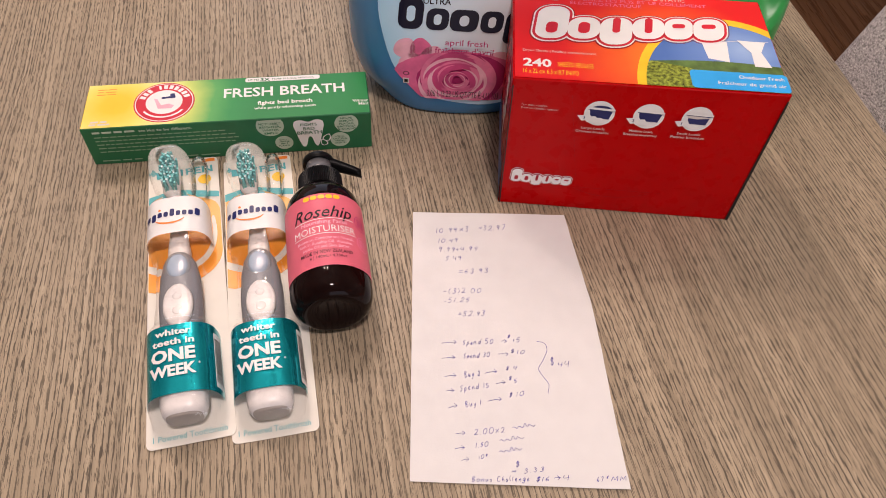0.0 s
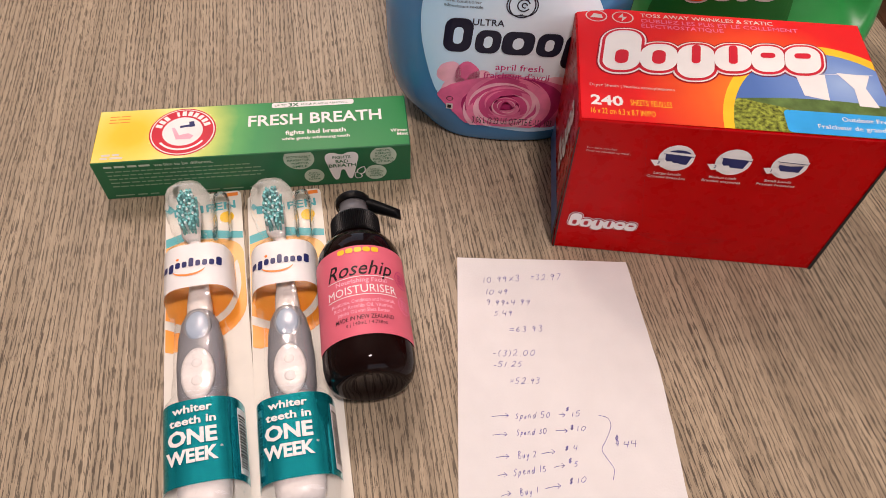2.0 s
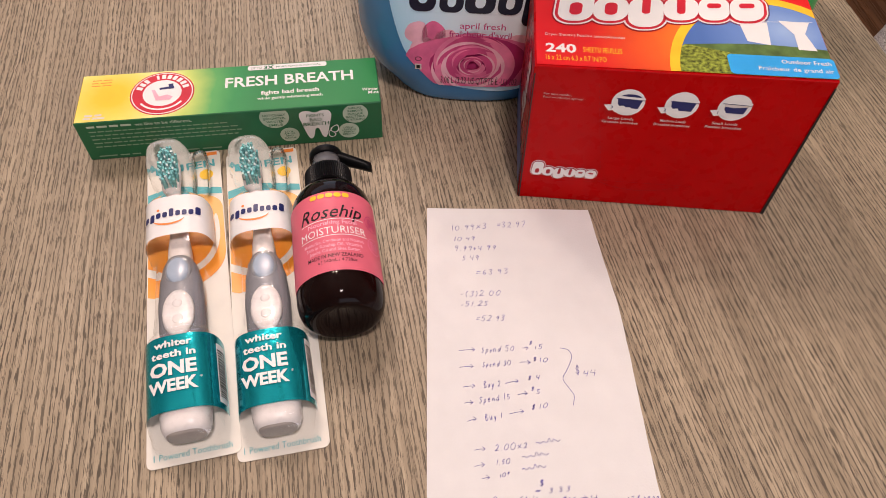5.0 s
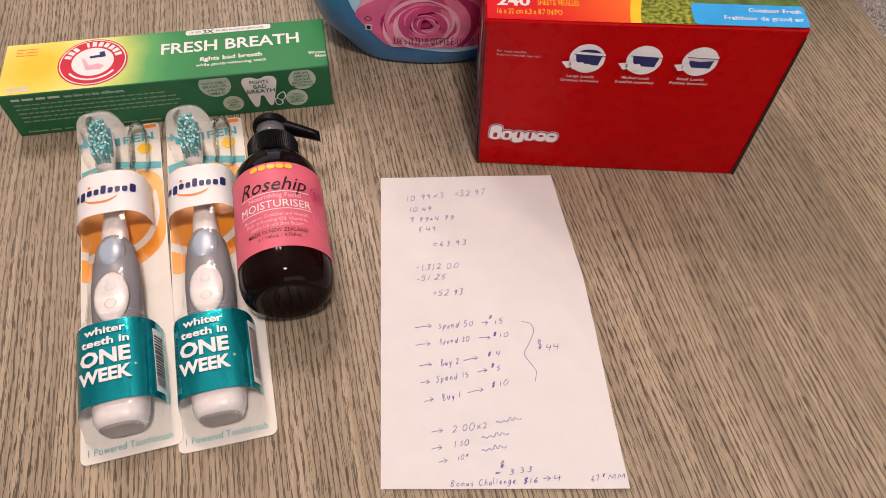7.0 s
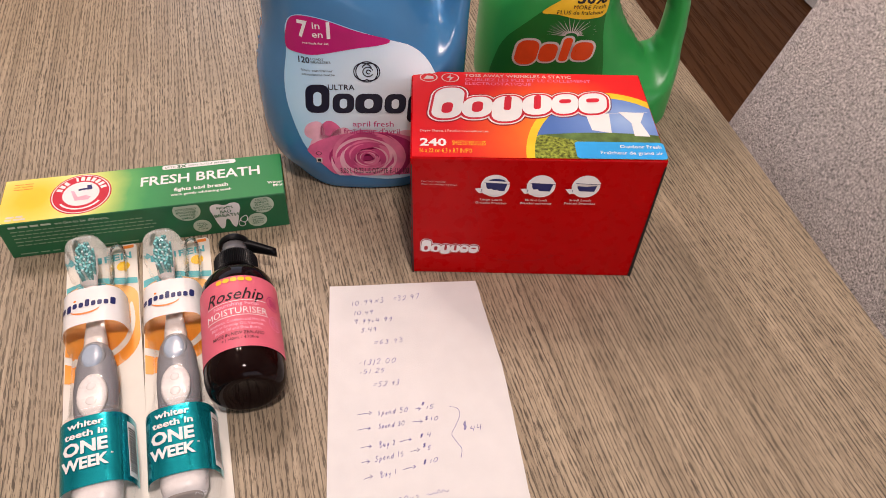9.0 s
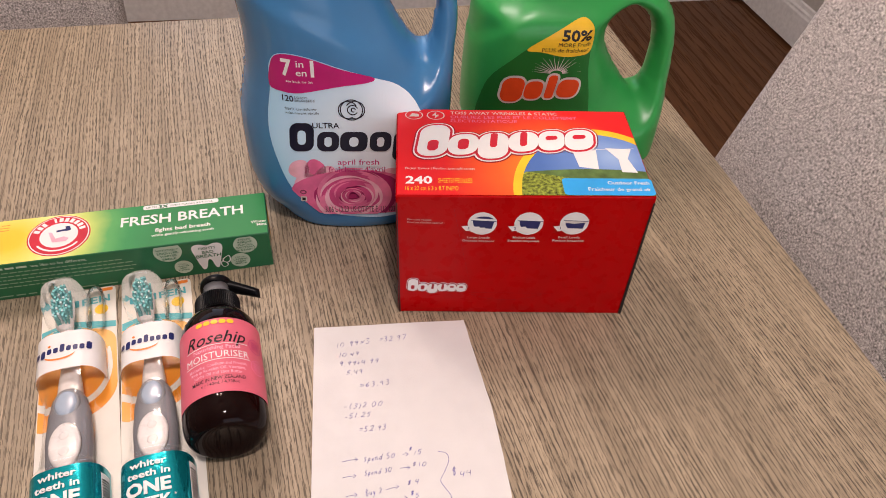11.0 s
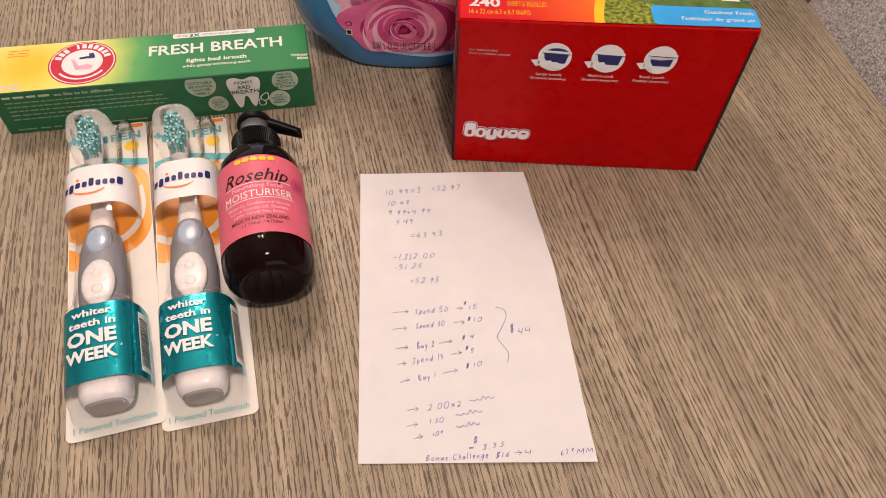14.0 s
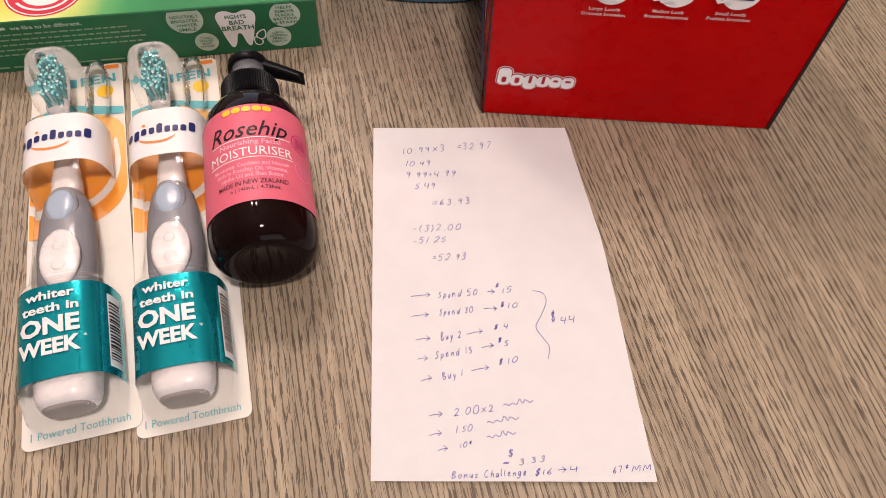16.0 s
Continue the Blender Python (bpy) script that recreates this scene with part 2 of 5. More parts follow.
GREEN_TOP = printed_fade("yellow_green_print", [(0.88, 0.52, 0.02), (0.88, 0.58, 0.04), (0.9, 0.72, 0.16), (0.88, 0.82, 0.36), (0.55, 0.66, 0.16), (0.1, 0.38, 0.11), (0.03, 0.27, 0.08), (0.02, 0.22, 0.065)], (0.022, 0.026, 0.0395), 0.115)
GREEN = plain("green_carton", (0.012, 0.13, 0.05), 0.35, vary=0.12, scale=25, coat=0.15)
GREEN_PALE = plain("pale_green_print", (0.44, 0.54, 0.42), 0.4)
DIM_GREEN = plain("dim_green_print", (0.2, 0.32, 0.2), 0.4)
LOGO_RED = plain("logo_red_print", (0.6, 0.02, 0.04), 0.35)
BLUE_BOTTLE = plain("blue_bottle", (0.05, 0.205, 0.42), 0.22, vary=0.06, scale=20, bump=0.06, bscale=120, spec=0.4)
GREEN_BOTTLE = plain("green_bottle", (0.022, 0.32, 0.07), 0.32, vary=0.06, scale=20, bump=0.06, bscale=120, spec=0.4)
CAP_WHITE = plain("white_cap", (0.75, 0.77, 0.8), 0.35)
MAGENTA = plain("magenta_print", (0.5, 0.01, 0.16), 0.3)
LABEL_PALE = printed_fade("pale_label_print", [(0.93, 0.80, 0.84), (0.93, 0.90, 0.93), (0.72, 0.87, 0.96), (0.4, 0.7, 0.93)], (0.03, 0.0, 0.09), 0.115)
ROSE = [plain("rose_print", c, 0.35, vary=0.18, scale=70) for c in ((0.80, 0.2, 0.36), (0.62, 0.07, 0.22), (0.74, 0.14, 0.30), (0.42, 0.02, 0.13), (0.90, 0.46, 0.56))]
GAIN_GREEN = printed_fade("deep_green_print", [(0.2, 0.46, 0.06), (0.06, 0.34, 0.05), (0.012, 0.15, 0.025)], (0.115, 0.0, 0.1), 0.075)
AMBER = plain("dark_amber_plastic", (0.008, 0.003, 0.0026), 0.05, vary=0.2, spec=0.10)
PUMP_BLACK = plain("black_pump", (0.004, 0.004, 0.0045), 0.35, bump=0.1, spec=0.12)
COLLAR_GREY = clear("smoky_collar", (0.35, 0.35, 0.38), 0.15)
PINK = plain("pink_label", (0.72, 0.14, 0.2), 0.5, vary=0.05)
CARD = plain("white_card", (0.76, 0.73, 0.66), 0.4, vary=0.03)
TEAL_FOIL = plain("teal_foil", (0.0, 0.36, 0.43), 0.15, metal=0.8, vary=0.12, scale=30, bump=0.5, bscale=55)
TEAL = plain("teal_print", (0.1, 0.45, 0.5), 0.4)
SWOOSH = printed_fade("orange_swoosh_print", [(0.85, 0.24, 0.02), (0.9, 0.34, 0.04), (0.9, 0.5, 0.16)], (0.0, 0.14, 0.0), 0.06)
BLISTER = clear("clear_blister", (0.99, 0.99, 0.99), 0.07, 0.85)
BRUSH_WHITE = plain("pearl_plastic", (0.76, 0.72, 0.70), 0.28)
BRUSH_GREY = plain("grey_rubber", (0.25, 0.25, 0.268), 0.33)
BRUSH_BLUE = plain("pale_blue_button", (0.36, 0.43, 0.52), 0.25, coat=0.5)
BRISTLE_TEAL = plain("teal_bristle", (0.24, 0.57, 0.57), 0.9, vary=0.25, scale=500, spec=0.05)
BRISTLE_WHITE = plain("white_bristle", (0.55, 0.68, 0.68), 0.9, vary=0.2, scale=500, spec=0.05)


# ---------------------------------------------------------------- makers
def mesh_from(name, verts, faces, mats=(), smooth=False):
    me = bpy.data.meshes.new(name)
    me.from_pydata([tuple(v) for v in verts], [], faces)
    bm = bmesh.new()
    bm.from_mesh(me)
    bmesh.ops.remove_doubles(bm, verts=bm.verts, dist=1e-6)
    bmesh.ops.recalc_face_normals(bm, faces=bm.faces)
    bm.to_mesh(me)
    bm.free()
    for m in mats:
        me.materials.append(m)
    for p in me.polygons:
        p.use_smooth = smooth
    return me


def part(name, bm, mat, parent, label="", smooth=False):
    """One mesh object from a bmesh (or verts and faces), under a thing or a part."""
    if isinstance(bm, tuple):
        me = mesh_from(name, bm[0], bm[1], (mat,), smooth)
    else:
        me = bpy.data.meshes.new(name)
        bm.to_mesh(me)
        bm.free()
        me.materials.append(mat)
        for p in me.polygons:
            p.use_smooth = smooth
    ob = new(name, me)
    ob.parent = parent
    return tagged(ob, label) if label else ob


def thing(name, m, label, category, group="", kind=""):
    ob = new(name)
    ob.empty_display_size = 0.02
    ob.matrix_world = m
    return tagged(ob, label, category, group, kind)


def block(x0, y0, z0, x1, y1, z1, bevel=0.0, seg=2, m=None):
    bm = bmesh.new()
    bmesh.ops.create_cube(bm, size=1, matrix=Matrix.Translation(((x0 + x1) / 2, (y0 + y1) / 2, (z0 + z1) / 2)) @ Matrix.Diagonal((x1 - x0, y1 - y0, z1 - z0, 1)))
    if bevel:
        bmesh.ops.bevel(bm, geom=bm.edges[:], offset=bevel, segments=seg, profile=0.5, affect="EDGES")
    if m:
        bm.transform(m)
    return bm


def lathe(profile, seg=48, m=None):
    """Rings (r, z) turned about z, closed at both ends."""
    verts, faces = [], []
    for r, z in profile:
        for i in range(seg):
            a = 2 * math.pi * i / seg
            verts.append(Vector((r * math.cos(a), r * math.sin(a), z)))
    for j in range(len(profile) - 1):
        for i in range(seg):
            k = (i + 1) % seg
            faces.append((j * seg + i, j * seg + k, (j + 1) * seg + k, (j + 1) * seg + i))
    faces.append(tuple(range(seg)))
    faces.append(tuple(range((len(profile) - 1) * seg, len(profile) * seg)))
    return ([m @ v for v in verts] if m else verts), faces


def glide(keys, x):
    """Smooth value between (x, value) keys."""
    xs, ys = [k[0] for k in keys], [k[1] for k in keys]
    if x <= xs[0]:
        return ys[0]
    for a in range(len(xs) - 1):
        if x <= xs[a + 1]:
            t = (x - xs[a]) / (xs[a + 1] - xs[a])
            t = t * t * (3 - 2 * t)
            return ys[a] + (ys[a + 1] - ys[a]) * t
    return ys[-1]


# flat shapes, as (verts, faces) in a sheet's own two coordinates
def rect2(cx, cy, w, h, nx=1, ny=1):
    v = [(cx - w / 2 + w * i / nx, cy - h / 2 + h * j / ny) for j in range(ny + 1) for i in range(nx + 1)]
    f = [(j * (nx + 1) + i, j * (nx + 1) + i + 1, (j + 1) * (nx + 1) + i + 1, (j + 1) * (nx + 1) + i) for j in range(ny) for i in range(nx)]
    return v, f


def pad2(cx, cy, w, h, r=None, lean=0.0, n=5):
    """A rounded pad."""
    r = min(w, h) / 2 * 0.95 if r is None else r
    v = []
    for sx, sy, a0 in ((1, 1, 0), (-1, 1, 90), (-1, -1, 180), (1, -1, 270)):
        for i in range(n + 1):
            a = radians(a0 + 90 * i / n)
            x, y = sx * (w / 2 - r) + r * math.cos(a), sy * (h / 2 - r) + r * math.sin(a)
            v.append((cx + x + lean * y, cy + y))
    return v, [tuple(range(len(v)))]


def disc2(cx, cy, rx, ry=None, n=32):
    ry = rx if ry is None else ry
    v = [(cx, cy)] + [(cx + rx * math.cos(2 * math.pi * i / n), cy + ry * math.sin(2 * math.pi * i / n)) for i in range(n)]
    return v, [(0, 1 + i, 1 + (i + 1) % n) for i in range(n)]


def arc2(cx, cy, r0, r1, a0, a1, n=32, squash=1.0, taper=False):
    v, f = [], []
    for i in range(n + 1):
        a = radians(a0 + (a1 - a0) * i / n)
        k = math.sin(math.pi * i / n) if taper else 1
        mid, half = (r0 + r1) / 2, (r1 - r0) / 2 * k
        for r in (mid - half, mid + half):
            v.append((cx + r * math.cos(a), cy + r * math.sin(a) * squash))
    for i in range(n):
        f.append((2 * i, 2 * i + 1, 2 * i + 3, 2 * i + 2))
    return v, f


def poly2(pts):
    return list(pts), [tuple(range(len(pts)))]


def clip2(pts, x0, y0, x1, y1):
    """A polygon cut to a rectangle."""
    for ax, lim, sign in ((0, x0, 1), (0, x1, -1), (1, y0, 1), (1, y1, -1)):
        out = []
        for i, p in enumerate(pts):
            q = pts[(i + 1) % len(pts)]
            a, b = sign * (p[ax] - lim), sign * (q[ax] - lim)
            if a >= 0:
                out.append(p)
            if a * b < 0:
                t = a / (a - b)
                out.append((p[0] + (q[0] - p[0]) * t, p[1] + (q[1] - p[1]) * t))
        pts = out
    return pts


def join2(*shapes):
    v, f = [], []
    for sv, sf in shapes:
        n = len(v)
        v += sv
        f += [tuple(n + i for i in face) for face in sf]
    return v, f


def turn2(shape, degrees, cx=0, cy=0):
    c, s = math.cos(radians(degrees)), math.sin(radians(degrees))
    return [(cx + (x - cx) * c - (y - cy) * s, cy + (x - cx) * s + (y - cy) * c) for x, y in shape[0]], shape[1]


def words2(text, cx, cy, width=None, height=0.004, bold=0.0, shear=0.0, align="CENTER"):
    """Lettering in the built-in font, its capitals `height` high, squeezed to `width` if given, centred (or starting) at cx, cy."""
    cu = bpy.data.curves.new("words", "FONT")
    cu.body, cu.size, cu.offset, cu.shear, cu.resolution_u = text, 1.0, bold, shear, 2
    ob = bpy.data.objects.new("words", cu)
    me = bpy.data.meshes.new_from_object(ob)
    v = [(p.co.x, p.co.y) for p in me.vertices]
    f = [tuple(p.vertices) for p in me.polygons]
    bpy.data.objects.remove(ob)
    bpy.data.curves.remove(cu)
    bpy.data.meshes.remove(me)
    if not v:
        return [], []
    x0, x1 = min(p[0] for p in v), max(p[0] for p in v)
    k = height / 0.69
    kx = k if width is None else width / (x1 - x0)
    shift = {"CENTER": (x0 + x1) / 2, "LEFT": x0, "RIGHT": x1}[align]
    return [(cx + (x - shift) * kx, cy + y * k - height / 2) for x, y in v], f


def bars2(cx, cy, width, height, words=3, seed=1, align="CENTER"):
    """A line of writing too small to read: plain bars of its size."""
    rnd = random.Random(seed)
    lens = [rnd.uniform(0.6, 1.4) for _ in range(words)]
    gap = 0.25 * width / (sum(lens) + 0.25 * words) if words > 1 else 0
    unit = (width - gap * (words - 1)) / sum(lens)
    x = cx - width / 2 if align == "CENTER" else cx
    out = []
    for w in lens:
        out.append(rect2(x + w * unit / 2, cy, w * unit, height))
        x += w * unit + gap
    return join2(*out)


def sheet(o, u, v):
    """A flat sheet's mapping: own coordinates and height to the thing's space."""
    o, u, v = Vector(o), Vector(u).normalized(), Vector(v).normalized()
    n = u.cross(v)
    return lambda a, b, h: o + u * a + v * b + n * h


def printed(name, shape, onto, mat, parent, lift=0.00025, label=""):
    if not shape[0]:
        return None
    me = bpy.data.meshes.new(name)
    me.from_pydata([tuple(onto(a, b, lift)) for a, b in shape[0]], [], shape[1])
    me.materials.append(mat)
    ob = new(name, me)
    ob.parent = parent
    return tagged(ob, label) if label else ob


def outline_distance(P, loops):
    """Distance of points (n, 2) to closed loops, the nearest outline points, and whether they lie inside."""
    best, near, inside = np.full(len(P), 1e9), P.copy(), np.zeros(len(P), bool)
    for loop in loops:
        L = np.array(loop, float)
        for a, b in zip(L, np.roll(L, -1, 0)):
            d = b - a
            t = np.clip(((P - a) @ d) / max(d @ d, 1e-12), 0, 1)
            q = a + t[:, None] * d
            r = np.hypot(*(P - q).T)
            m = r < best
            best[m], near[m] = r[m], q[m]
            cross = ((a[1] > P[:, 1]) != (b[1] > P[:, 1])) & (P[:, 0] < (b[0] - a[0]) * (P[:, 1] - a[1]) / (b[1] - a[1] + 1e-15) + a[0])
            inside ^= cross
    return best, near, inside


def rounded(pts, n=6):
    """A closed loop through soft corners (Catmull-Rom)."""
    P = [Vector((*p, 0)) for p in pts]
    out = []
    for i in range(len(P)):
        a, b, c, d = P[i - 1], P[i], P[(i + 1) % len(P)], P[(i + 2) % len(P)]
        for k in range(n):
            t = k / n
            q = 0.5 * ((2 * b) + (c - a) * t + (2 * a - 5 * b + 4 * c - d) * t * t + (3 * b - a - 3 * c + d) * t ** 3)
            out.append((q.x, q.y))
    return out


def filled(loops, step):
    """Fills loops (outline first, then holes) with a fine grid whose rim is drawn onto the outline."""
    L = np.array(loops[0])
    x0, y0 = L.min(0) - step
    x1, y1 = L.max(0) + step
    nx, ny = int((x1 - x0) / step) + 2, int((y1 - y0) / step) + 2
    P = np.array([(x0 + i * step, y0 + j * step) for j in range(ny) for i in range(nx)])
    d, near, inside = outline_distance(P, loops)
    ok = inside | (d < step * 1.45)
    Q = np.where((inside & (d > step * 0.28))[:, None], P, near)
    dist = np.where(inside & (d > step * 0.28), d, 0.0)
    faces = []
    for j in range(ny - 1):
        for i in range(nx - 1):
            f = (j * nx + i, j * nx + i + 1, (j + 1) * nx + i + 1, (j + 1) * nx + i)
            if all(ok[k] for k in f) and any(dist[k] > 0 for k in f):
                faces.append(f)
    used = sorted({k for f in faces for k in f})
    idx = {k: n for n, k in enumerate(used)}
    return [tuple(Q[k]) for k in used], [tuple(idx[k] for k in f) for f in faces], [float(dist[k]) for k in used]


# ---------------------------------------------------------------- the room
def setting(name, bm, mat, label, smooth=False):
    ob = part(name, bm, mat, None, "", smooth)
    ob.matrix_world = ROOM
    return tagged(ob, label, name.split("_")[0], kind="structure")


X0, X1, Y0, Y1, ZC = -2.2, 1.765, -1.9, 2.376, 1.75
floor = setting("floor", block(X0 - 0.1, Y0 - 0.1, FLOOR_Z - 0.08, X1 + 0.1, Y1 + 0.1, FLOOR_Z - 0.012), FLOOR_OAK, "dark brown hardwood floor of long boards")
setting("ceiling", block(X0 - 0.1, Y0 - 0.1, ZC, X1 + 0.1, Y1 + 0.1, ZC + 0.1), CEIL, "plain white painted ceiling")
setting("wall_east", block(X1, Y0, FLOOR_Z - 0.01, X1 + 0.1, Y1, ZC), WALL, "plain beige painted wall")
setting("wall_west", block(X0 - 0.1, Y0, FLOOR_Z - 0.01, X0, Y1, ZC), WALL, "plain beige painted wall")
bm = bmesh.new()
for x0, x1, z0, z1 in ((X0, -1.7, FLOOR_Z - 0.01, ZC), (0.3, X1, FLOOR_Z - 0.01, ZC), (-1.7, 0.3, FLOOR_Z - 0.01, 0.15), (-1.7, 0.3, 1.45, ZC)):
    bmesh.ops.create_cube(bm, size=1, matrix=Matrix.Translation(((x0 + x1) / 2, Y1 + 0.05, (z0 + z1) / 2)) @ Matrix.Diagonal((x1 - x0, 0.1, z1 - z0, 1)))
setting("wall_north", bm, WALL, "beige painted wall with a wide opening")
# the south opening is made only for the added fill lamp
bm = bmesh.new()
for x0, x1, z0, z1 in ((X0, -0.05, FLOOR_Z - 0.01, ZC), (1.55, X1, FLOOR_Z - 0.01, ZC), (-0.05, 1.55, FLOOR_Z - 0.01, -0.05), (-0.05, 1.55, 1.25, ZC)):
    bmesh.ops.create_cube(bm, size=1, matrix=Matrix.Translation(((x0 + x1) / 2, Y0 - 0.05, (z0 + z1) / 2)) @ Matrix.Diagonal((x1 - x0, 0.1, z1 - z0, 1)))
setting("wall_south", bm, WALL, "beige painted wall with a wide opening")


def baseboard(name, m, length):
    """A moulded skirting: a flat board with a stepped, rounded cap, along x, its face towards -y."""
    prof = [(0, 0), (-0.016, 0), (-0.016, 0.105), (-0.013, 0.112), (-0.013, 0.12), (-0.008, 0.126), (-0.006, 0.138), (0, 0.142)]
    v = [(x, y, z) for x in (0, length) for y, z in prof]
    n = len(prof)
    f = [(i, (i + 1) % n, n + (i + 1) % n, n + i) for i in range(n)] + [tuple(range(n)), tuple(range(n, 2 * n))]
    ob = part(name, (v, f), WHITE_TRIM, None)
    ob.matrix_world = ROOM @ m
    tagged(ob, "white painted wooden baseboard with moulded cap", "baseboard", kind="structure")


baseboard("baseboard", pose(X0, Y1 - 0.001, FLOOR_Z), X1 - X0 - 0.02)
baseboard("baseboard", pose(X1 - 0.001, Y1, FLOOR_Z, 0, 0, -90), Y1 - Y0)


# ---------------------------------------------------------------- the table
TX0, TX1, TY0, TY1 = -0.6, 0.450, -0.32, 0.918
table = thing("dining_table", ROOM, "weathered grey-brown oak dining table with open grain", "table")
# the top is a little boat-shaped: its long edges draw in towards the end, and the grain runs with its length
GRAIN = pose(0, 0, 0, 0, 0, 9.9)
outline = [(0.352, 0.923), (-0.62, 0.809), (-0.665, 0.30), (-0.63, -0.40), (0.452, -0.255), (0.437, 0.05), (0.419, 0.28), (0.404, 0.44), (0.3935, 0.555), (0.376, 0.70)]
bm = bmesh.new()
rim = [bm.verts.new(GRAIN.inverted() @ Vector((x, y, 0))) for x, y in outline]
face = bm.faces.new(rim)
low = bmesh.ops.extrude_face_region(bm, geom=[face])["geom"]
bmesh.ops.translate(bm, vec=(0, 0, -0.034), verts=[g for g in low if isinstance(g, bmesh.types.BMVert)])
bmesh.ops.recalc_face_normals(bm, faces=bm.faces)
bmesh.ops.bevel(bm, geom=bm.edges[:], offset=0.0035, segments=3, profile=0.5, affect="EDGES")
top = part("tabletop", bm, OAK, table)
top.matrix_local = ROOM.inverted() @ GRAIN
for x in (TX0 + 0.09, TX1 - 0.09):
    for y in (TY0 + 0.10, TY1 - 0.12):
        part("leg", block(x - 0.04, y - 0.04, FLOOR_Z, x + 0.04, y + 0.04, -0.1, 0.004), OAK, table)
for y in (TY0 + 0.09, TY1 - 0.14):
    part("apron", block(TX0 + 0.1, y, -0.1, TX1 - 0.1, y + 0.025, -0.0345, 0.002), OAK, table)
for x in (TX0 + 0.08, TX1 - 0.11):
    part("apron", block(x, TY0 + 0.1, -0.1, x + 0.025, TY1 - 0.1, -0.0345, 0.002), OAK, table)


# ---------------------------------------------------------------- chairs
def padded(w, d, h, r=0.028, n=14):
    """A cushion-like slab w x d x h about its middle, edges well rounded and faces slightly crowned."""
    bm = block(-w / 2, -d / 2, -h / 2, w / 2, d / 2, h / 2, min(r, d * 0.45), 5)
    return bm


def dining_chair(m, name="dining_chair", label="upholstered dining chair in flecked grey tweed fabric"):
    """Faces -y; its seat 0.47 m over the floor; origin on the floor below the backrest's foot."""
    ch = thing(name, m, label, "chair", "chairs round the table")
    bk = padded(0.50, 0.075, 0.66, 0.03)
    # the back leans and bows: shear in y with height
    for v in bk.verts:
        z = v.co.z + 0.33
        v.co.z = 0.40 + z
        v.co.y += 0.30 * max(0, z - 0.1) + 0.03 * (v.co.x / 0.25) ** 2 * -1 + 0.04
    part("backrest", bk, FABRIC, ch, "", True)
    seat = padded(0.50, 0.48, 0.10, 0.03)
    for v in seat.verts:
        v.co.z += 0.42
        v.co.y -= 0.235
    part("seat", seat, FABRIC, ch, "", True)
    for x in (-0.2, 0.2):
        for y in (-0.42, 0.02):
            leg = block(x - 0.02, y - 0.02, 0.0, x + 0.02, y + 0.02, 0.375, 0.003)
            for v in leg.verts:
                k = 0.6 + 0.4 * v.co.z / 0.375
                v.co.x, v.co.y = x + (v.co.x - x) * k, y + (v.co.y - y) * k
            part("leg", leg, DARK_WOOD, ch)
    return ch


chair = dining_chair(ROOM @ pose(0.457, 0.365, FLOOR_Z, 0, 0, -90))
far = copy_thing(chair, ROOM @ pose(-0.472, 0.935, FLOOR_Z, 0, 0, 0))

# ---------------------------------------------------------------- the lamp over the table
lamp = thing("chandelier", pose(-0.30, 0.975, 1.08), "ceiling lamp with five small bare warm bulbs", "ceiling lamp")
part("rod", lathe([(0.006, 0.0), (0.006, 0.66)], 12), PUMP_BLACK, lamp)
part("canopy", lathe([(0.06, 0.64), (0.06, 0.668), (0.02, 0.67)], 32), PUMP_BLACK, lamp)
BULB, bn, bl, bb = material("bulb_glow")
bb.inputs["Base Color"].default_value = (0.8, 0.7, 0.5, 1)
bb.inputs["Emission Color"].default_value = (1.0, 0.78, 0.52, 1)
bb.inputs["Emission Strength"].default_value = 140.0
for i in range(5):
    a = 2 * math.pi * i / 5 + 0.3
    c, s = math.cos(a) * 0.13, math.sin(a) * 0.13
    v, f = lathe([(0.004, 0), (0.004, 0.13)], 8, pose(0, 0, 0.02, 0, 90, math.degrees(a)))
    arm = part("arm", (v, f), PUMP_BLACK, lamp)
    part("bulb", lathe([(0.006, 0.0), (0.013, -0.012), (0.017, -0.03), (0.013, -0.045), (0.004, -0.052)], 20, pose(c, s, 0.015)), BULB, arm, "glowing warm glass bulb", True)
    d = bpy.data.lights.new("bulb_light", "POINT")
    d.energy, d.color, d.shadow_soft_size = BULB_W, (1.0, 0.84, 0.71), 0.022
    o = new("bulb_light", d)
    o.location = Vector((-0.30 + c, 0.975 + s, 1.08 - 0.075))


dl = thing("downlight", pose(0.12, -0.22, 1.75), "round recessed white ceiling downlight", "ceiling lamp")
part("trim_ring", lathe([(0.105, -0.001), (0.11, -0.006), (0.125, -0.006), (0.128, -0.001)], 40), WHITE_TRIM, dl, "", True)

# ---------------------------------------------------------------- a hand's letters, as pen strokes in a box one high
def softened(pts, n=5):
    """An open line through soft corners (Catmull-Rom)."""
    P = [Vector(p) for p in pts]
    P = [2 * P[0] - P[1]] + P + [2 * P[-1] - P[-2]]
    out = []
    for a, b, c, d in zip(P, P[1:], P[2:], P[3:]):
        for k in range(n):
            t = k / n
            q = 0.5 * ((2 * b) + (c - a) * t + (2 * a - 5 * b + 4 * c - d) * t * t + (3 * b - a - 3 * c + d) * t ** 3)
            out.append((q.x, q.y))
    return out + [tuple(P[-2])]


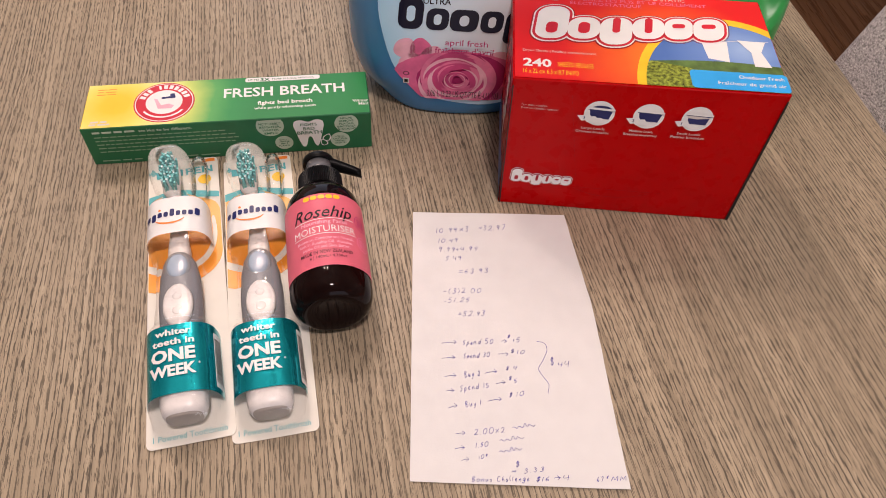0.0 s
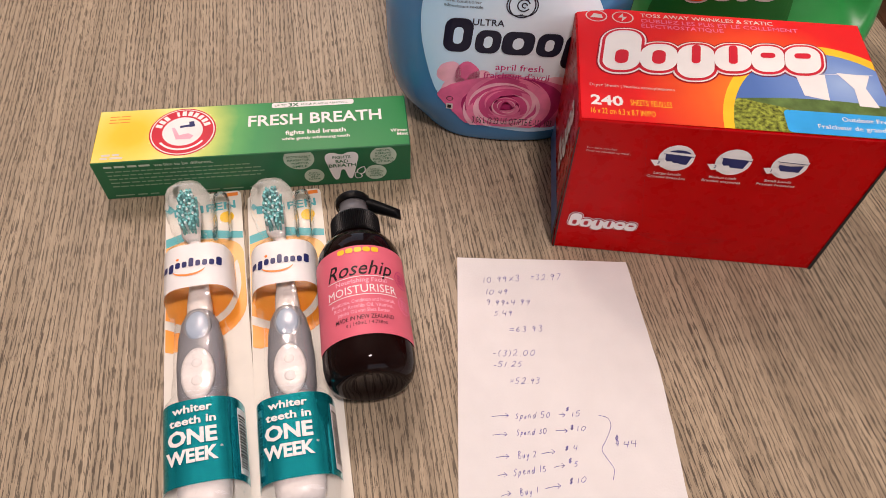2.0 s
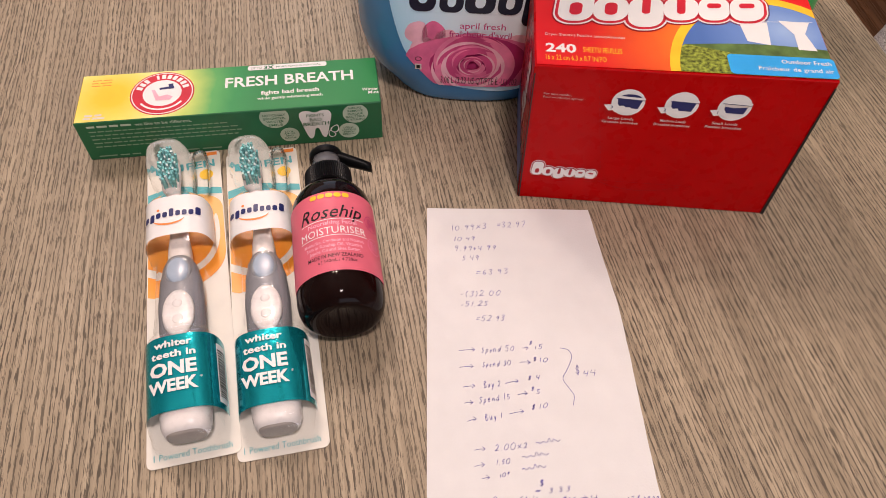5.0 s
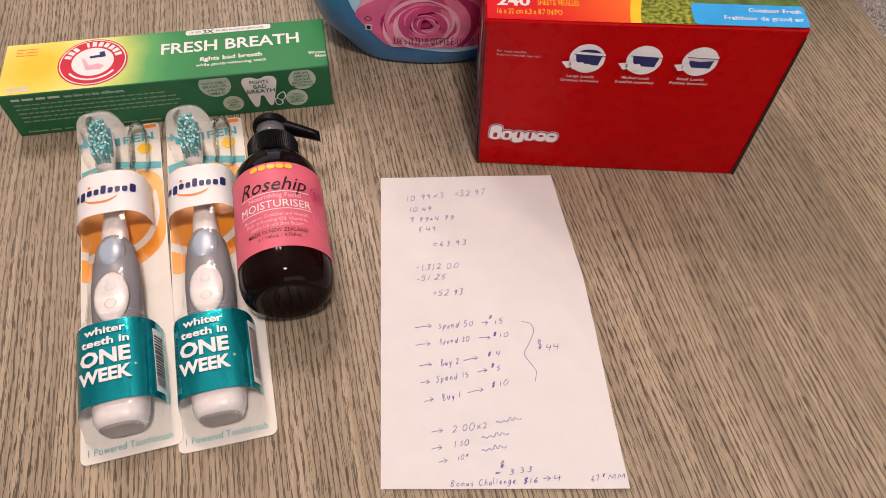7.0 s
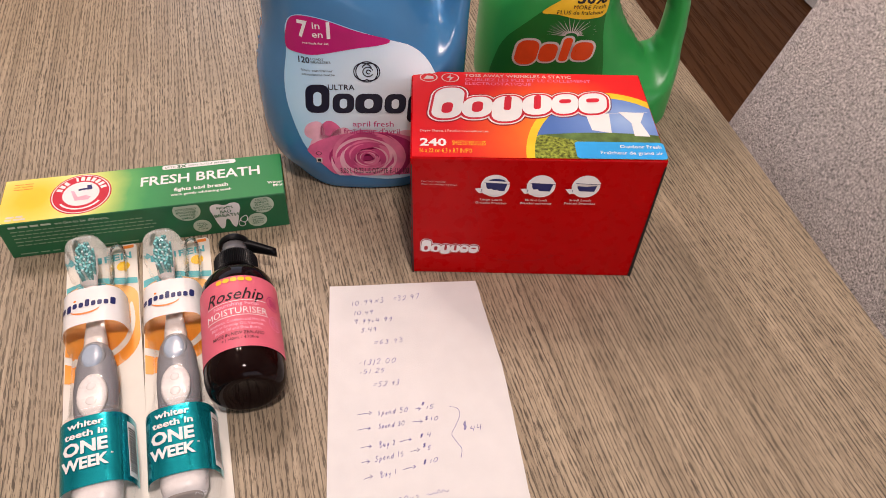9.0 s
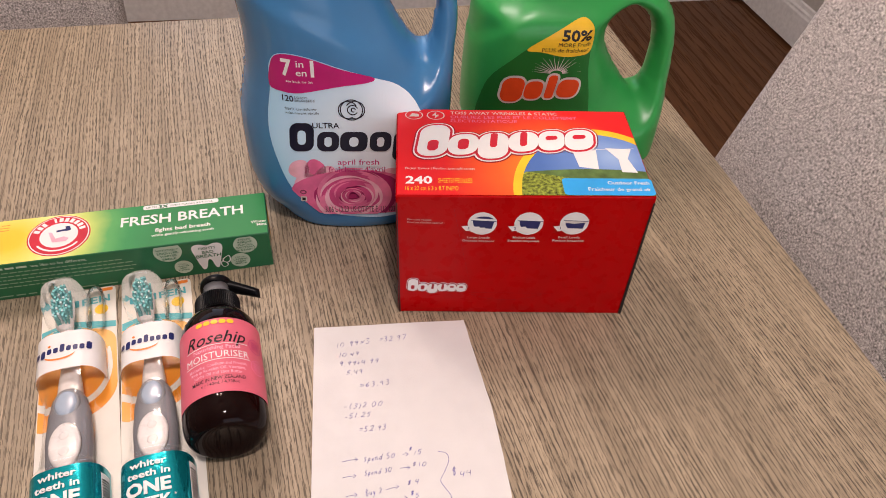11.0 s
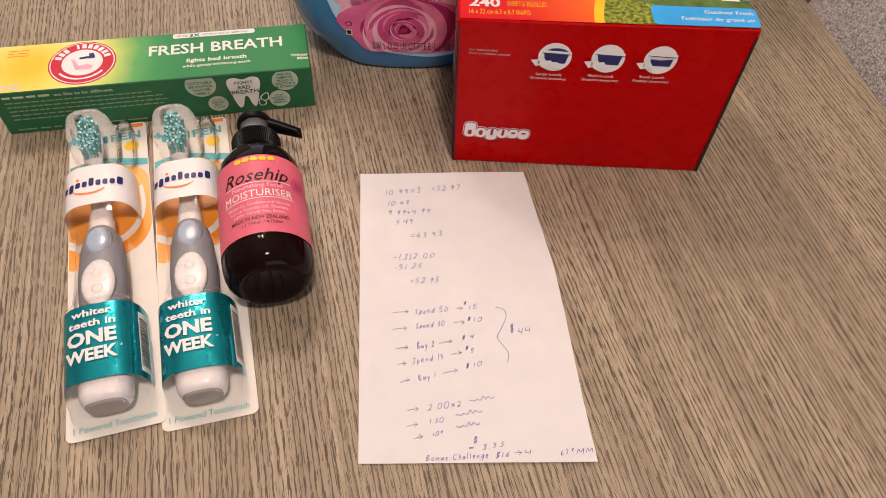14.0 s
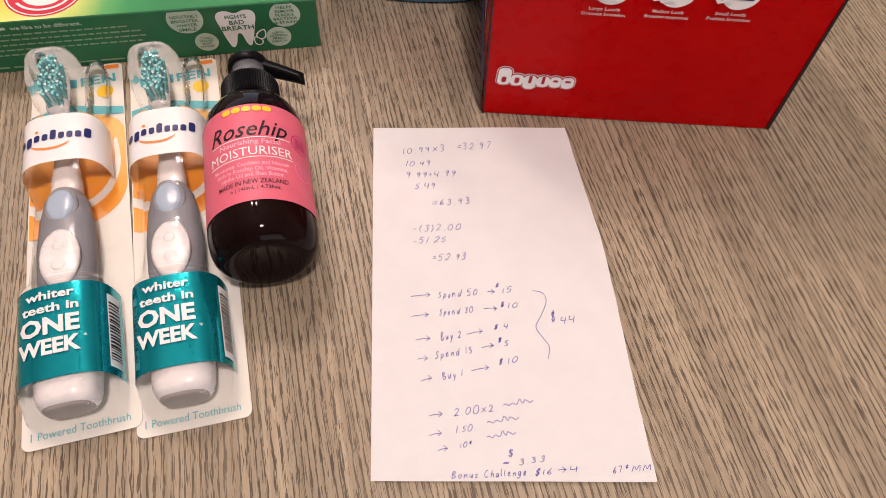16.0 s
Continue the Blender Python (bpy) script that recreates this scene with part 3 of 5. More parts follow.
def ribbon(pts, w):
    """A thin line of ink of half width w along points."""
    v = []
    for i, p in enumerate(pts):
        d = Vector(pts[min(len(pts) - 1, i + 1)]) - Vector(pts[max(0, i - 1)])
        d = d.normalized() if d.length > 1e-9 else Vector((1, 0))
        v += [(p[0] - d.y * w, p[1] + d.x * w), (p[0] + d.y * w, p[1] - d.x * w)]
    return v, [(2 * i, 2 * i + 1, 2 * i + 3, 2 * i + 2) for i in range(len(pts) - 1)]


PEN = {}


def letter(ch, width, *strokes):
    PEN[ch] = width, strokes


letter("0", 0.6, [(0.5, 1), (0.05, 0.65), (0.1, 0.15), (0.5, 0), (0.95, 0.3), (0.9, 0.8), (0.5, 1)])
letter("1", 0.15, [(0.5, 1), (0.4, 0)])
letter("2", 0.6, [(0.1, 0.8), (0.5, 1), (0.85, 0.75), (0.5, 0.3), (0.05, 0.02), (0.4, 0.06), (1, 0.02)])
letter("3", 0.5, [(0.1, 0.9), (0.6, 1), (0.85, 0.75), (0.4, 0.55), (0.9, 0.35), (0.6, 0), (0.05, 0.1)])
letter("4", 0.6, [(0.15, 1), (0.05, 0.5), (0.95, 0.5)], [(0.85, 0.95), (0.75, 0)])
letter("5", 0.55, [(0.2, 0.98), (0.12, 0.58), (0.6, 0.6), (0.85, 0.3), (0.5, 0), (0.05, 0.1)], [(0.2, 0.98), (0.95, 1)])
letter("6", 0.55, [(0.8, 1), (0.25, 0.6), (0.1, 0.2), (0.5, 0), (0.9, 0.2), (0.6, 0.45), (0.15, 0.25)])
letter("7", 0.55, [(0.05, 0.95), (0.95, 1), (0.5, 0)])
letter("9", 0.55, [(0.85, 0.85), (0.4, 1), (0.1, 0.75), (0.45, 0.55), (0.85, 0.85), (0.75, 0.4), (0.65, 0)])
letter(".", 0.1, [(0.4, 0.03), (0.7, 0.0)])
letter("x", 0.5, [(0, 0.6), (1, 0.1)], [(0.95, 0.65), (0.05, 0.05)])
letter("+", 0.5, [(0, 0.4), (1, 0.42)], [(0.5, 0.75), (0.5, 0.1)])
letter("=", 0.5, [(0, 0.6), (1, 0.62)], [(0, 0.3), (1, 0.32)])
letter("-", 0.4, [(0, 0.4), (1, 0.42)])
letter("(", 0.25, [(0.9, 1.1), (0.1, 0.6), (0.8, -0.1)])
letter(")", 0.25, [(0.1, 1.1), (0.9, 0.5), (0.2, -0.1)])
letter("$", 0.5, [(0.9, 0.8), (0.4, 0.9), (0.15, 0.65), (0.85, 0.35), (0.5, 0.1), (0.05, 0.2)], [(0.4, 1.1), (0.35, -0.1)], [(0.65, 1.1), (0.6, -0.1)])
letter("¢", 0.5, [(0.9, 0.75), (0.4, 0.85), (0.1, 0.45), (0.5, 0.1), (0.9, 0.25)], [(0.6, 1.1), (0.4, -0.1)])
letter("S", 0.5, [(0.9, 0.85), (0.5, 1), (0.15, 0.75), (0.8, 0.35), (0.5, 0), (0.05, 0.12)])
letter("B", 0.55, [(0.15, 0), (0.15, 1), (0.8, 0.85), (0.2, 0.55), (0.95, 0.3), (0.6, 0), (0.1, 0.02)])
letter("C", 0.6, [(0.9, 0.85), (0.5, 1), (0.08, 0.5), (0.4, 0), (0.95, 0.15)])
letter("M", 0.9, [(0.02, 0), (0.15, 0.95), (0.5, 0.3), (0.8, 1), (0.98, 0)])
letter("p", 0.4, [(0.15, 0.55), (0.1, -0.35)], [(0.12, 0.4), (0.6, 0.6), (0.9, 0.3), (0.4, 0.02), (0.12, 0.15)])
letter("e", 0.4, [(0.1, 0.28), (0.8, 0.38), (0.5, 0.6), (0.1, 0.25), (0.5, 0), (1, 0.15)])
letter("n", 0.45, [(0.05, 0.55), (0.1, 0)], [(0.1, 0.3), (0.6, 0.58), (0.85, 0.3), (0.95, 0)])
letter("d", 0.45, [(0.8, 0.5), (0.3, 0.55), (0.05, 0.2), (0.45, 0), (0.85, 0.4)], [(0.95, 1.05), (0.85, 0)])
letter("u", 0.45, [(0.05, 0.55), (0.15, 0.1), (0.5, 0), (0.85, 0.5)], [(0.85, 0.55), (0.95, 0)])
letter("y", 0.45, [(0.1, 0.55), (0.45, 0.1), (0.85, 0.55)], [(0.85, 0.55), (0.6, -0.1), (0.2, -0.4)])
letter("o", 0.45, [(0.5, 0.6), (0.05, 0.3), (0.5, 0), (0.95, 0.3), (0.5, 0.6)])
letter("s", 0.35, [(0.9, 0.5), (0.4, 0.6), (0.2, 0.42), (0.8, 0.2), (0.4, 0), (0, 0.1)])
letter("h", 0.45, [(0.1, 1.05), (0.1, 0)], [(0.1, 0.3), (0.55, 0.55), (0.85, 0.3), (0.95, 0)])
letter("a", 0.45, [(0.85, 0.5), (0.35, 0.6), (0.05, 0.25), (0.4, 0), (0.8, 0.3), (0.85, 0.55), (0.98, 0)])
letter("l", 0.2, [(0.4, 1.05), (0.3, 0.4), (0.7, 0)])
letter("g", 0.45, [(0.85, 0.5), (0.35, 0.6), (0.05, 0.25), (0.5, 0.02), (0.85, 0.5), (0.8, -0.2), (0.3, -0.4), (0.05, -0.2)])


# ---------------------------------------------------------------- sheet of paper with sums
def note_paper():
    P = thing("paper_note", pose(0, 0, 0.0005), "white torn paper sheet with handwritten blue sums lying on table", "paper")
    edge = [(0.136, 0.110), (0.184, 0.108), (0.231, 0.107), (0.268, 0.1055), (0.277, 0.1045), (0.297, 0.102), (0.322, 0.099), (0.352, 0.0957)]
    nx, ny = 22, 36
    v, f = [], []
    for j in range(ny + 1):
        for i in range(nx + 1):
            y = 0.1412 + 0.2108 * j / ny
            x1 = float(np.interp(y, [e[0] for e in edge], [e[1] for e in edge])) + 0.00012 * math.sin(j * 1.7)
            a = -0.023 + (x1 + 0.023) * i / nx
            v.append((a, y - 0.005 * (1 - j / ny) ** 2 * (i / nx)))
    f = [(j * (nx + 1) + i, j * (nx + 1) + i + 1, (j + 1) * (nx + 1) + i + 1, (j + 1) * (nx + 1) + i) for j in range(ny) for i in range(nx)]

    def lie(a, b, h):
        lift = 0.0009 * max(0, (0.16 - b) / 0.03) ** 2 + 0.0007 * max(0, (a - 0.085) / 0.025) ** 2 + 0.0005 * math.sin(a * 30) ** 2
        return Vector((a, b, 0.0003 + lift + h))

    top = [lie(a, b, 0) for a, b in v]
    n = len(top)
    bm = bmesh.new()
    me = mesh_from("sheet", top, f)
    bm.from_mesh(me)
    bmesh.ops.recalc_face_normals(bm, faces=bm.faces)
    if sum(fc.normal.z for fc in bm.faces) < 0:
        bmesh.ops.reverse_faces(bm, faces=bm.faces)
    bmesh.ops.solidify(bm, geom=bm.faces[:], thickness=0.00025)
    part("sheet", bm, PAPER, P)
    rnd = random.Random(4)

    def write(text, x, y, w, tilt, h):
        """Handwriting with a ball pen: each letter drawn in its strokes, a little off the line and out of size."""
        cx, pieces = 0.0, []
        for ch in text:
            if ch == " ":
                cx += 0.62
                continue
            width, strokes = PEN[ch]
            k, lean, dy = rnd.uniform(0.82, 1.1), rnd.uniform(0.12, 0.36), rnd.uniform(-0.06, 0.06)
            for st in strokes:
                pieces.append([(cx + k * (px * width + lean * py), k * py + dy) for px, py in st])
            cx += width * k + 0.34
        kx = w / max(p[0] for st in pieces for p in st)
        c, s = math.cos(radians(tilt)), math.sin(radians(tilt))
        v, f = [], []
        for st in pieces:
            pts = [(px * kx, (py - 0.5) * 0.8 * h) for px, py in st]
            pts = [(x + a * c - b * s, y + a * s + b * c) for a, b in softened(pts)]
            pv, pf = ribbon(pts, 0.00015)
            f += [tuple(len(v) + i for i in q) for q in pf]
            v += pv
        printed("handwriting", (v, f), lie, INK, P, 0.0002)

    def stroke(name, pts, w=0.00016):
        printed(name, ribbon(pts, w), lie, INK, P, 0.0002)

    def arrow(x, y, w, tilt):
        c, s = math.cos(radians(tilt)), math.sin(radians(tilt))
        tip = (x + w * c, y + w * s)
        stroke("ink_arrow", [(x, y), (x + w * 0.5 * c, y + w * 0.5 * s + 0.0003), tip])
        stroke("ink_arrow", [(tip[0] - 0.0018, tip[1] + 0.0014), tip, (tip[0] - 0.0018, tip[1] - 0.0013)])

    for line in (('10.99x3', -0.0055, 0.3340, 0.0250, 5, 0.0061), ('=32.97', 0.0270, 0.3369, 0.0211, 2, 0.0057), ('10.49', -0.0040, 0.3242, 0.0148, 3, 0.0046), ('9.99+4.99', -0.0041, 0.3158, 0.0297, 2, 0.0050),
                 ('5.49', 0.0010, 0.3076, 0.0119, 3, 0.0049), ('=63.93', 0.0104, 0.2959, 0.0220, 4, 0.0055), ('-(3)2.00', -0.0010, 0.2783, 0.0275, 3, 0.0056), ('-51.25', -0.0009, 0.2701, 0.0189, 3, 0.0044),
                 ('=52.93', 0.0090, 0.2594, 0.0190, 2, 0.0050)):
        write(*line)
    for line in (('Spend 50', 0.0115, 0.2364, 0.0212, 3, 0.0047), ('$', 0.0424, 0.2416, 0.0024, -1, 0.0031), ('15', 0.0458, 0.2381, 0.0060, 9, 0.0038), ('Spend 30', 0.0116, 0.2261, 0.0182, 4, 0.0046),
                 ('$', 0.0441, 0.2297, 0.0024, -1, 0.0033), ('10', 0.0483, 0.2293, 0.0052, 3, 0.0040), ('Buy 2', 0.0119, 0.2123, 0.0106, 6, 0.0050), ('$', 0.0397, 0.2170, 0.0024, -1, 0.0032),
                 ('4', 0.0445, 0.2173, 0.0030, 5, 0.0042), ('Spend 15', 0.0083, 0.2018, 0.0197, 9, 0.0046), ('$', 0.0411, 0.2094, 0.0023, -1, 0.0031), ('5', 0.0442, 0.2077, 0.0027, 5, 0.0038),
                 ('Buy 1', 0.0118, 0.1909, 0.0107, 10, 0.0047), ('$', 0.0404, 0.1973, 0.0026, 5, 0.0036), ('10', 0.0451, 0.1981, 0.0056, 8, 0.0040)):
        write(*line)
    for line in (('$', 0.0700, 0.2219, 0.0031, 5, 0.0066), ('44', 0.0746, 0.2198, 0.0086, 5, 0.0049), ('2.00x2', 0.0164, 0.1721, 0.0195, 6, 0.0050), ('1.50', 0.0171, 0.1637, 0.0082, 6, 0.0038),
                 ('10', 0.0188, 0.1561, 0.0035, 7, 0.0029), ('¢', 0.0232, 0.1576, 0.0013, -2, 0.0021), ('$', 0.0409, 0.1514, 0.0030, 3, 0.0040), ('=', 0.0379, 0.1471, 0.0035, 2, 0.0021),
                 ('3.33', 0.0457, 0.1476, 0.0128, 5, 0.0039), ('Bonus', 0.0138, 0.1424, 0.0123, 0, 0.0036), ('Challenge', 0.0290, 0.1424, 0.0196, 1, 0.0038), ('$16', 0.0525, 0.1422, 0.0086, 3, 0.0036),
                 ('4', 0.0692, 0.1431, 0.0041, 5, 0.0039), ('67', 0.0895, 0.1422, 0.0050, 7, 0.0039), ('¢', 0.0960, 0.1438, 0.0016, -2, 0.0024), ('MM', 0.0985, 0.1424, 0.0096, 3, 0.0032)):
        write(*line)
    for a in ((-0.0026, 0.2357, 0.0102, 5), (0.0381, 0.2376, 0.0039, -1), (-0.0026, 0.2241, 0.0089, 5), (0.0355, 0.2276, 0.0069, -1), (-0.0009, 0.2107, 0.0076, 6),
              (0.0256, 0.2132, 0.0084, 10), (-0.0003, 0.2002, 0.0054, 5), (0.0327, 0.2055, 0.0063, 10), (0.0011, 0.1885, 0.0059, 16), (0.0266, 0.1932, 0.0091, 10),
              (0.0049, 0.1710, 0.0063, 6), (0.0045, 0.1614, 0.0060, 9), (0.0083, 0.1541, 0.0047, 11), (0.0638, 0.1431, 0.0040, 2)):
        arrow(*a)
    # the big brace, and three scribbled words that cannot be lettered
    hooks = [(0.0625, 0.2378), (0.0676, 0.2363), (0.0691, 0.2312), (0.0654, 0.2230), (0.0619, 0.2165), (0.0650, 0.2101), (0.0676, 0.2053), (0.0663, 0.1988)]
    stroke("ink_brace", softened(hooks))
    for x, y, w, tl in ((0.0412, 0.1750, 0.0148, 7), (0.0325, 0.1666, 0.0157, 7), (0.0319, 0.1595, 0.0141, 7)):
        stroke("ink_scribble", [(x + w * t * math.cos(radians(tl)), y + w * t * math.sin(radians(tl)) + 0.0006 * math.sin(t * 26) + 0.0016 * math.exp(-((t - 0.55) / 0.05) ** 2) + 0.0014 * math.exp(-((t - 0.72) / 0.04) ** 2)) for t in [i / 30 for i in range(31)]])
    return P


note_paper()


# ---------------------------------------------------------------- carton of dryer sheets
def brand_row(parent, onto, cx, cy, w, h, lift, inks, turned=0.0, lean=0.08):
    """A brand mark as a row of plain rounded pads, each with its rims: inks are (rim, material) from below."""
    for i, (x, wd, top, foot, slot) in enumerate(((0.085, 0.17, 1.0, 0.0, 1), (0.255, 0.17, 0.66, 0.0, 1), (0.425, 0.17, 0.66, -0.16, 2), (0.595, 0.17, 0.66, 0.02, 2), (0.755, 0.15, 0.66, 0.02, 3), (0.915, 0.165, 0.66, 0.0, 3))):
        px, y0, y1 = cx - w / 2 + w * x, cy - h / 2 + foot * h, cy - h / 2 + top * h
        for k, (rim, mat) in enumerate(inks):
            s = pad2(px + lean * ((y0 + y1) / 2 - cy), (y0 + y1) / 2, wd * w + 2 * rim, y1 - y0 + 2 * rim, min(wd * w * 0.42, (y1 - y0) * 0.45) + rim, lean, 8)
            printed(("brand_shadow", "brand_outline", "brand_edge", "brand_mark")[k + 4 - len(inks)], turn2(s, turned, cx, cy), onto, mat, parent, lift + 0.00022 * k)
        if slot:
            sy = cy - h / 2 + h * ((0.33, 0.33, 0.42, 0.2, 0.44)[slot] if slot != 3 else 0.42)
            sh = (0.30, 0.34, 0.46, 0.13)[slot] * h
            sx = wd * w * (0.36 if slot == 1 else 0.24 if slot == 2 else 0.46)
            printed("brand_slot", turn2(pad2(px + lean * (sy - cy), sy, sx, sh, min(sx, sh) * 0.45, lean), turned, cx, cy), onto, inks[-2][1], parent, lift + 0.00022 * len(inks))


def dryer_sheet_box():
    W, D, HL, HR = 0.1832, 0.106, 0.1232, 0.1267
    SKEW = -0.033                                        # the carton stands a little askew, racked to one side
    B = thing("dryer_sheet_box", pose(0.0443, 0.365, 0, 0, 0, -4.4), "large red and orange carton of dryer sheets standing on table", "carton")
    bm = block(0, 0, 0, W, D, 1, 0)
    for v in bm.verts:
        v.co.z = (HL + (HR - HL) * v.co.x / W) if v.co.z > 0.5 else 0.0004
    bmesh.ops.subdivide_edges(bm, edges=bm.edges[:], cuts=5, use_grid_fill=True)
    for v in bm.verts:   # board bows a little
        x, y, z = v.co.x / W, v.co.y / D, v.co.z / HR
        if y < 0.001:
            v.co.y -= 0.0012 * math.sin(math.pi * x) * math.sin(math.pi * min(1, z))
        if x > 0.999:
            v.co.x += 0.0012 * math.sin(math.pi * y) * math.sin(math.pi * min(1, z))
    for v in bm.verts:
        v.co.x += SKEW * v.co.z
    sharp = [e for e in bm.edges if len(e.link_faces) == 2 and e.calc_face_angle() > 0.8]
    bmesh.ops.bevel(bm, geom=sharp, offset=0.0009, segments=2, profile=0.5, affect="EDGES")
    part("carton", bm, RED, B)
    top = sheet((SKEW * HL, 0, HL + 0.0002), (W, 0, HR - HL), (0, 1, 0))
    front = lambda a, b, h: Vector((a + SKEW * b, -0.0003 - h - 0.0012 * math.sin(math.pi * a / W) * math.sin(math.pi * min(1, b / HR)), b))
    left = sheet((0, D, 0), (0, -1, 0), (SKEW, 0, 1))
    e = 0.0012
    printed("top_print", rect2(W / 2, D / 2, W - 2 * e, D - 2 * e), top, TOP_FADE, B, 0.0002, "red print fading to orange")
    cx, cy, rx, ry = 0.148, 0.0, 0.060, 0.073

    def ellipse(k, x0=e, y0=e, x1=W - e, y1=D - e):
        return clip2([(cx + rx * k * math.cos(2 * math.pi * i / 72), cy + ry * k * math.sin(2 * math.pi * i / 72)) for i in range(72)], x0, y0, x1, y1)

    printed("yellow_arc", poly2(ellipse(1.10)), top, YELLOW, B, 0.0003, "yellow arc print")
    printed("sky_picture", poly2(ellipse(1.0, y0=0.02)), top, SKY_BLUE, B, 0.0004, "blue sky picture")
    hill = [(p[0], min(p[1], 0.0265 + 0.004 * math.sin((p[0] - 0.09) * 30))) for p in ellipse(1.0)]
    printed("far_meadow", poly2(hill), top, MEADOW_FAR, B, 0.0005, "green far field picture")
    near = [(p[0], min(p[1], 0.029 - 0.0022 * ((p[0] - 0.085) / 0.01))) for p in ellipse(1.0, x1=0.15)]
    printed("near_meadow", poly2(near), top, MEADOW, B, 0.0006, "grass picture")
    for pts in ([(0.1315, 0.0515), (0.1495, 0.053), (0.1475, 0.030), (0.1335, 0.033)], [(0.157, 0.0555), (0.1765, 0.0545), (0.1715, 0.043), (0.1755, 0.0265), (0.164, 0.027), (0.1645, 0.042)]):
        printed("washing_picture", poly2(pts), top, WHITE, B, 0.0007, "white washing picture")
    printed("washing_line", join2(turn2(rect2(0.156, 0.0540, 0.046, 0.0004), 3, 0.156, 0.054)), top, WHITE, B, 0.0007)
    printed("blue_panel", pad2(0.1505, 0.0103, 0.0650, 0.0185, 0.003), top, LABEL_BLUE, B, 0.0008, "bright blue panel")
    printed("lettering", words2("Outdoor Fresh", 0.1805, 0.0145, 0.030, 0.0035, 0.01, 0, "RIGHT"), top, WHITE, B, 0.001)
    printed("lettering", words2("Fraîcheur de grand air", 0.1805, 0.0075, 0.045, 0.0035, 0.005, 0, "RIGHT"), top, WHITE, B, 0.001)
    brand_row(B, top, 0.084, 0.0675, 0.135, 0.038, 0.0004, ((0.0040, DARK_RED), (0.0030, WHITE), (0.0019, LOGO_RED), (0.0, WHITE)), 4.5, 0.22)
    printed("lettering", words2("240", 0.0068, 0.0170, 0.0190, 0.0078, 0.03, 0, "LEFT"), top, WHITE, B, 0.0005)
    printed("lettering", words2("SHEETS/ FEUILLES", 0.030, 0.0165, 0.024, 0.0048, 0, 0, "LEFT"), top, YELLOW, B, 0.0005)
    printed("lettering", words2("16 x 22 cm 6.3 x 8.7 IN/PO", 0.0068, 0.0080, 0.037, 0.0046, 0, 0, "LEFT"), top, YELLOW, B, 0.0005)
    printed("lettering", words2("Dryer Sheets | Feuilles assouplissantes", 0.0068, 0.0300, 0.050, 0.0024, 0, 0, "LEFT"), top, PALE, B, 0.0005)
    printed("lettering", words2("TOSS AWAY WRINKLES & STATIC", 0.042, 0.1000, 0.085, 0.0036, 0.008, 0, "LEFT"), top, PALE, B, 0.0005)
    printed("lettering", words2("OUBLIEZ LES PLIS ET LE COLLEMENT", 0.042, 0.0945, 0.1, 0.0036, 0.0, 0, "LEFT"), top, ROSE[0], B, 0.0005)
    printed("lettering", words2("ÉLECTROSTATIQUE", 0.042, 0.0892, 0.052, 0.0036, 0.0, 0, "LEFT"), top, ROSE[0], B, 0.0005)
    for u in (0.0135, 0.0305):
        printed("round_symbol", arc2(u, 0.0965, 0.0062, 0.0070, 0, 360, 36, 0.85), top, PALE, B, 0.0005)
    printed("iron_symbol", poly2([(0.0095, 0.0945), (0.0175, 0.0945), (0.017, 0.098), (0.012, 0.099)]), top, PALE, B, 0.0005)
    printed("bolt_symbol", poly2([(0.031, 0.101), (0.0275, 0.096), (0.0302, 0.0963), (0.0295, 0.092), (0.0335, 0.0973), (0.0308, 0.097)]), top, PALE, B, 0.0005)
    # front
    printed("lettering", words2("For best results:", 0.008, 0.1025, 0.0175, 0.0016, 0, 0, "LEFT"), front, PALE, B, 0.0003)
    printed("lettering", words2("Pour un résultat optimal :", 0.008, 0.0998, 0.0265, 0.0016, 0, 0, "LEFT"), front, PALE, B, 0.0003)
    for i, (u, a, b) in enumerate(((0.0615, "Large Loads", "Grosses brassées"), (0.0950, "Medium Loads", "Brassées moyennes"), (0.1280, "Small Loads", "Petites brassées"))):
        zc = 0.1000 + 0.0008 * i
        printed("white_disc", disc2(u, zc, 0.0105, 0.0107), front, WHITE, B, 0.0003, "white disc with tub picture")
        fill_ = (0.0066, 0.0058, 0.0042)[i]
        printed("tub_outline", join2(poly2([(u - 0.0072, zc + 0.004), (u + 0.0088, zc + 0.0035), (u + 0.0070, zc - 0.0045), (u - 0.0058, zc - 0.0042)])), front, NAVY if i < 2 else PALE, B, 0.0005)
        if i == 2:
            printed("tub_water", poly2([(u - 0.0064, zc + 0.0008), (u, zc + 0.0002), (u + 0.0078, zc + 0.0012), (u + 0.0068, zc - 0.0045), (u - 0.0058, zc - 0.0042)]), front, NAVY, B, 0.0006)
        if i == 0:
            printed("tub_heap", disc2(u + 0.001, zc + 0.0042, 0.0066, 0.0028), front, NAVY, B, 0.0006)
        printed("tub_rim", turn2(pad2(u + 0.0008, zc + 0.0042, 0.0186, 0.0018, 0.0008), -2, u, zc), front, WHITE, B, 0.0008)
        printed("tub_rim", turn2(pad2(u + 0.0008, zc + 0.0030, 0.0180, 0.0006, 0.0002), -2, u, zc), front, NAVY, B, 0.0007)
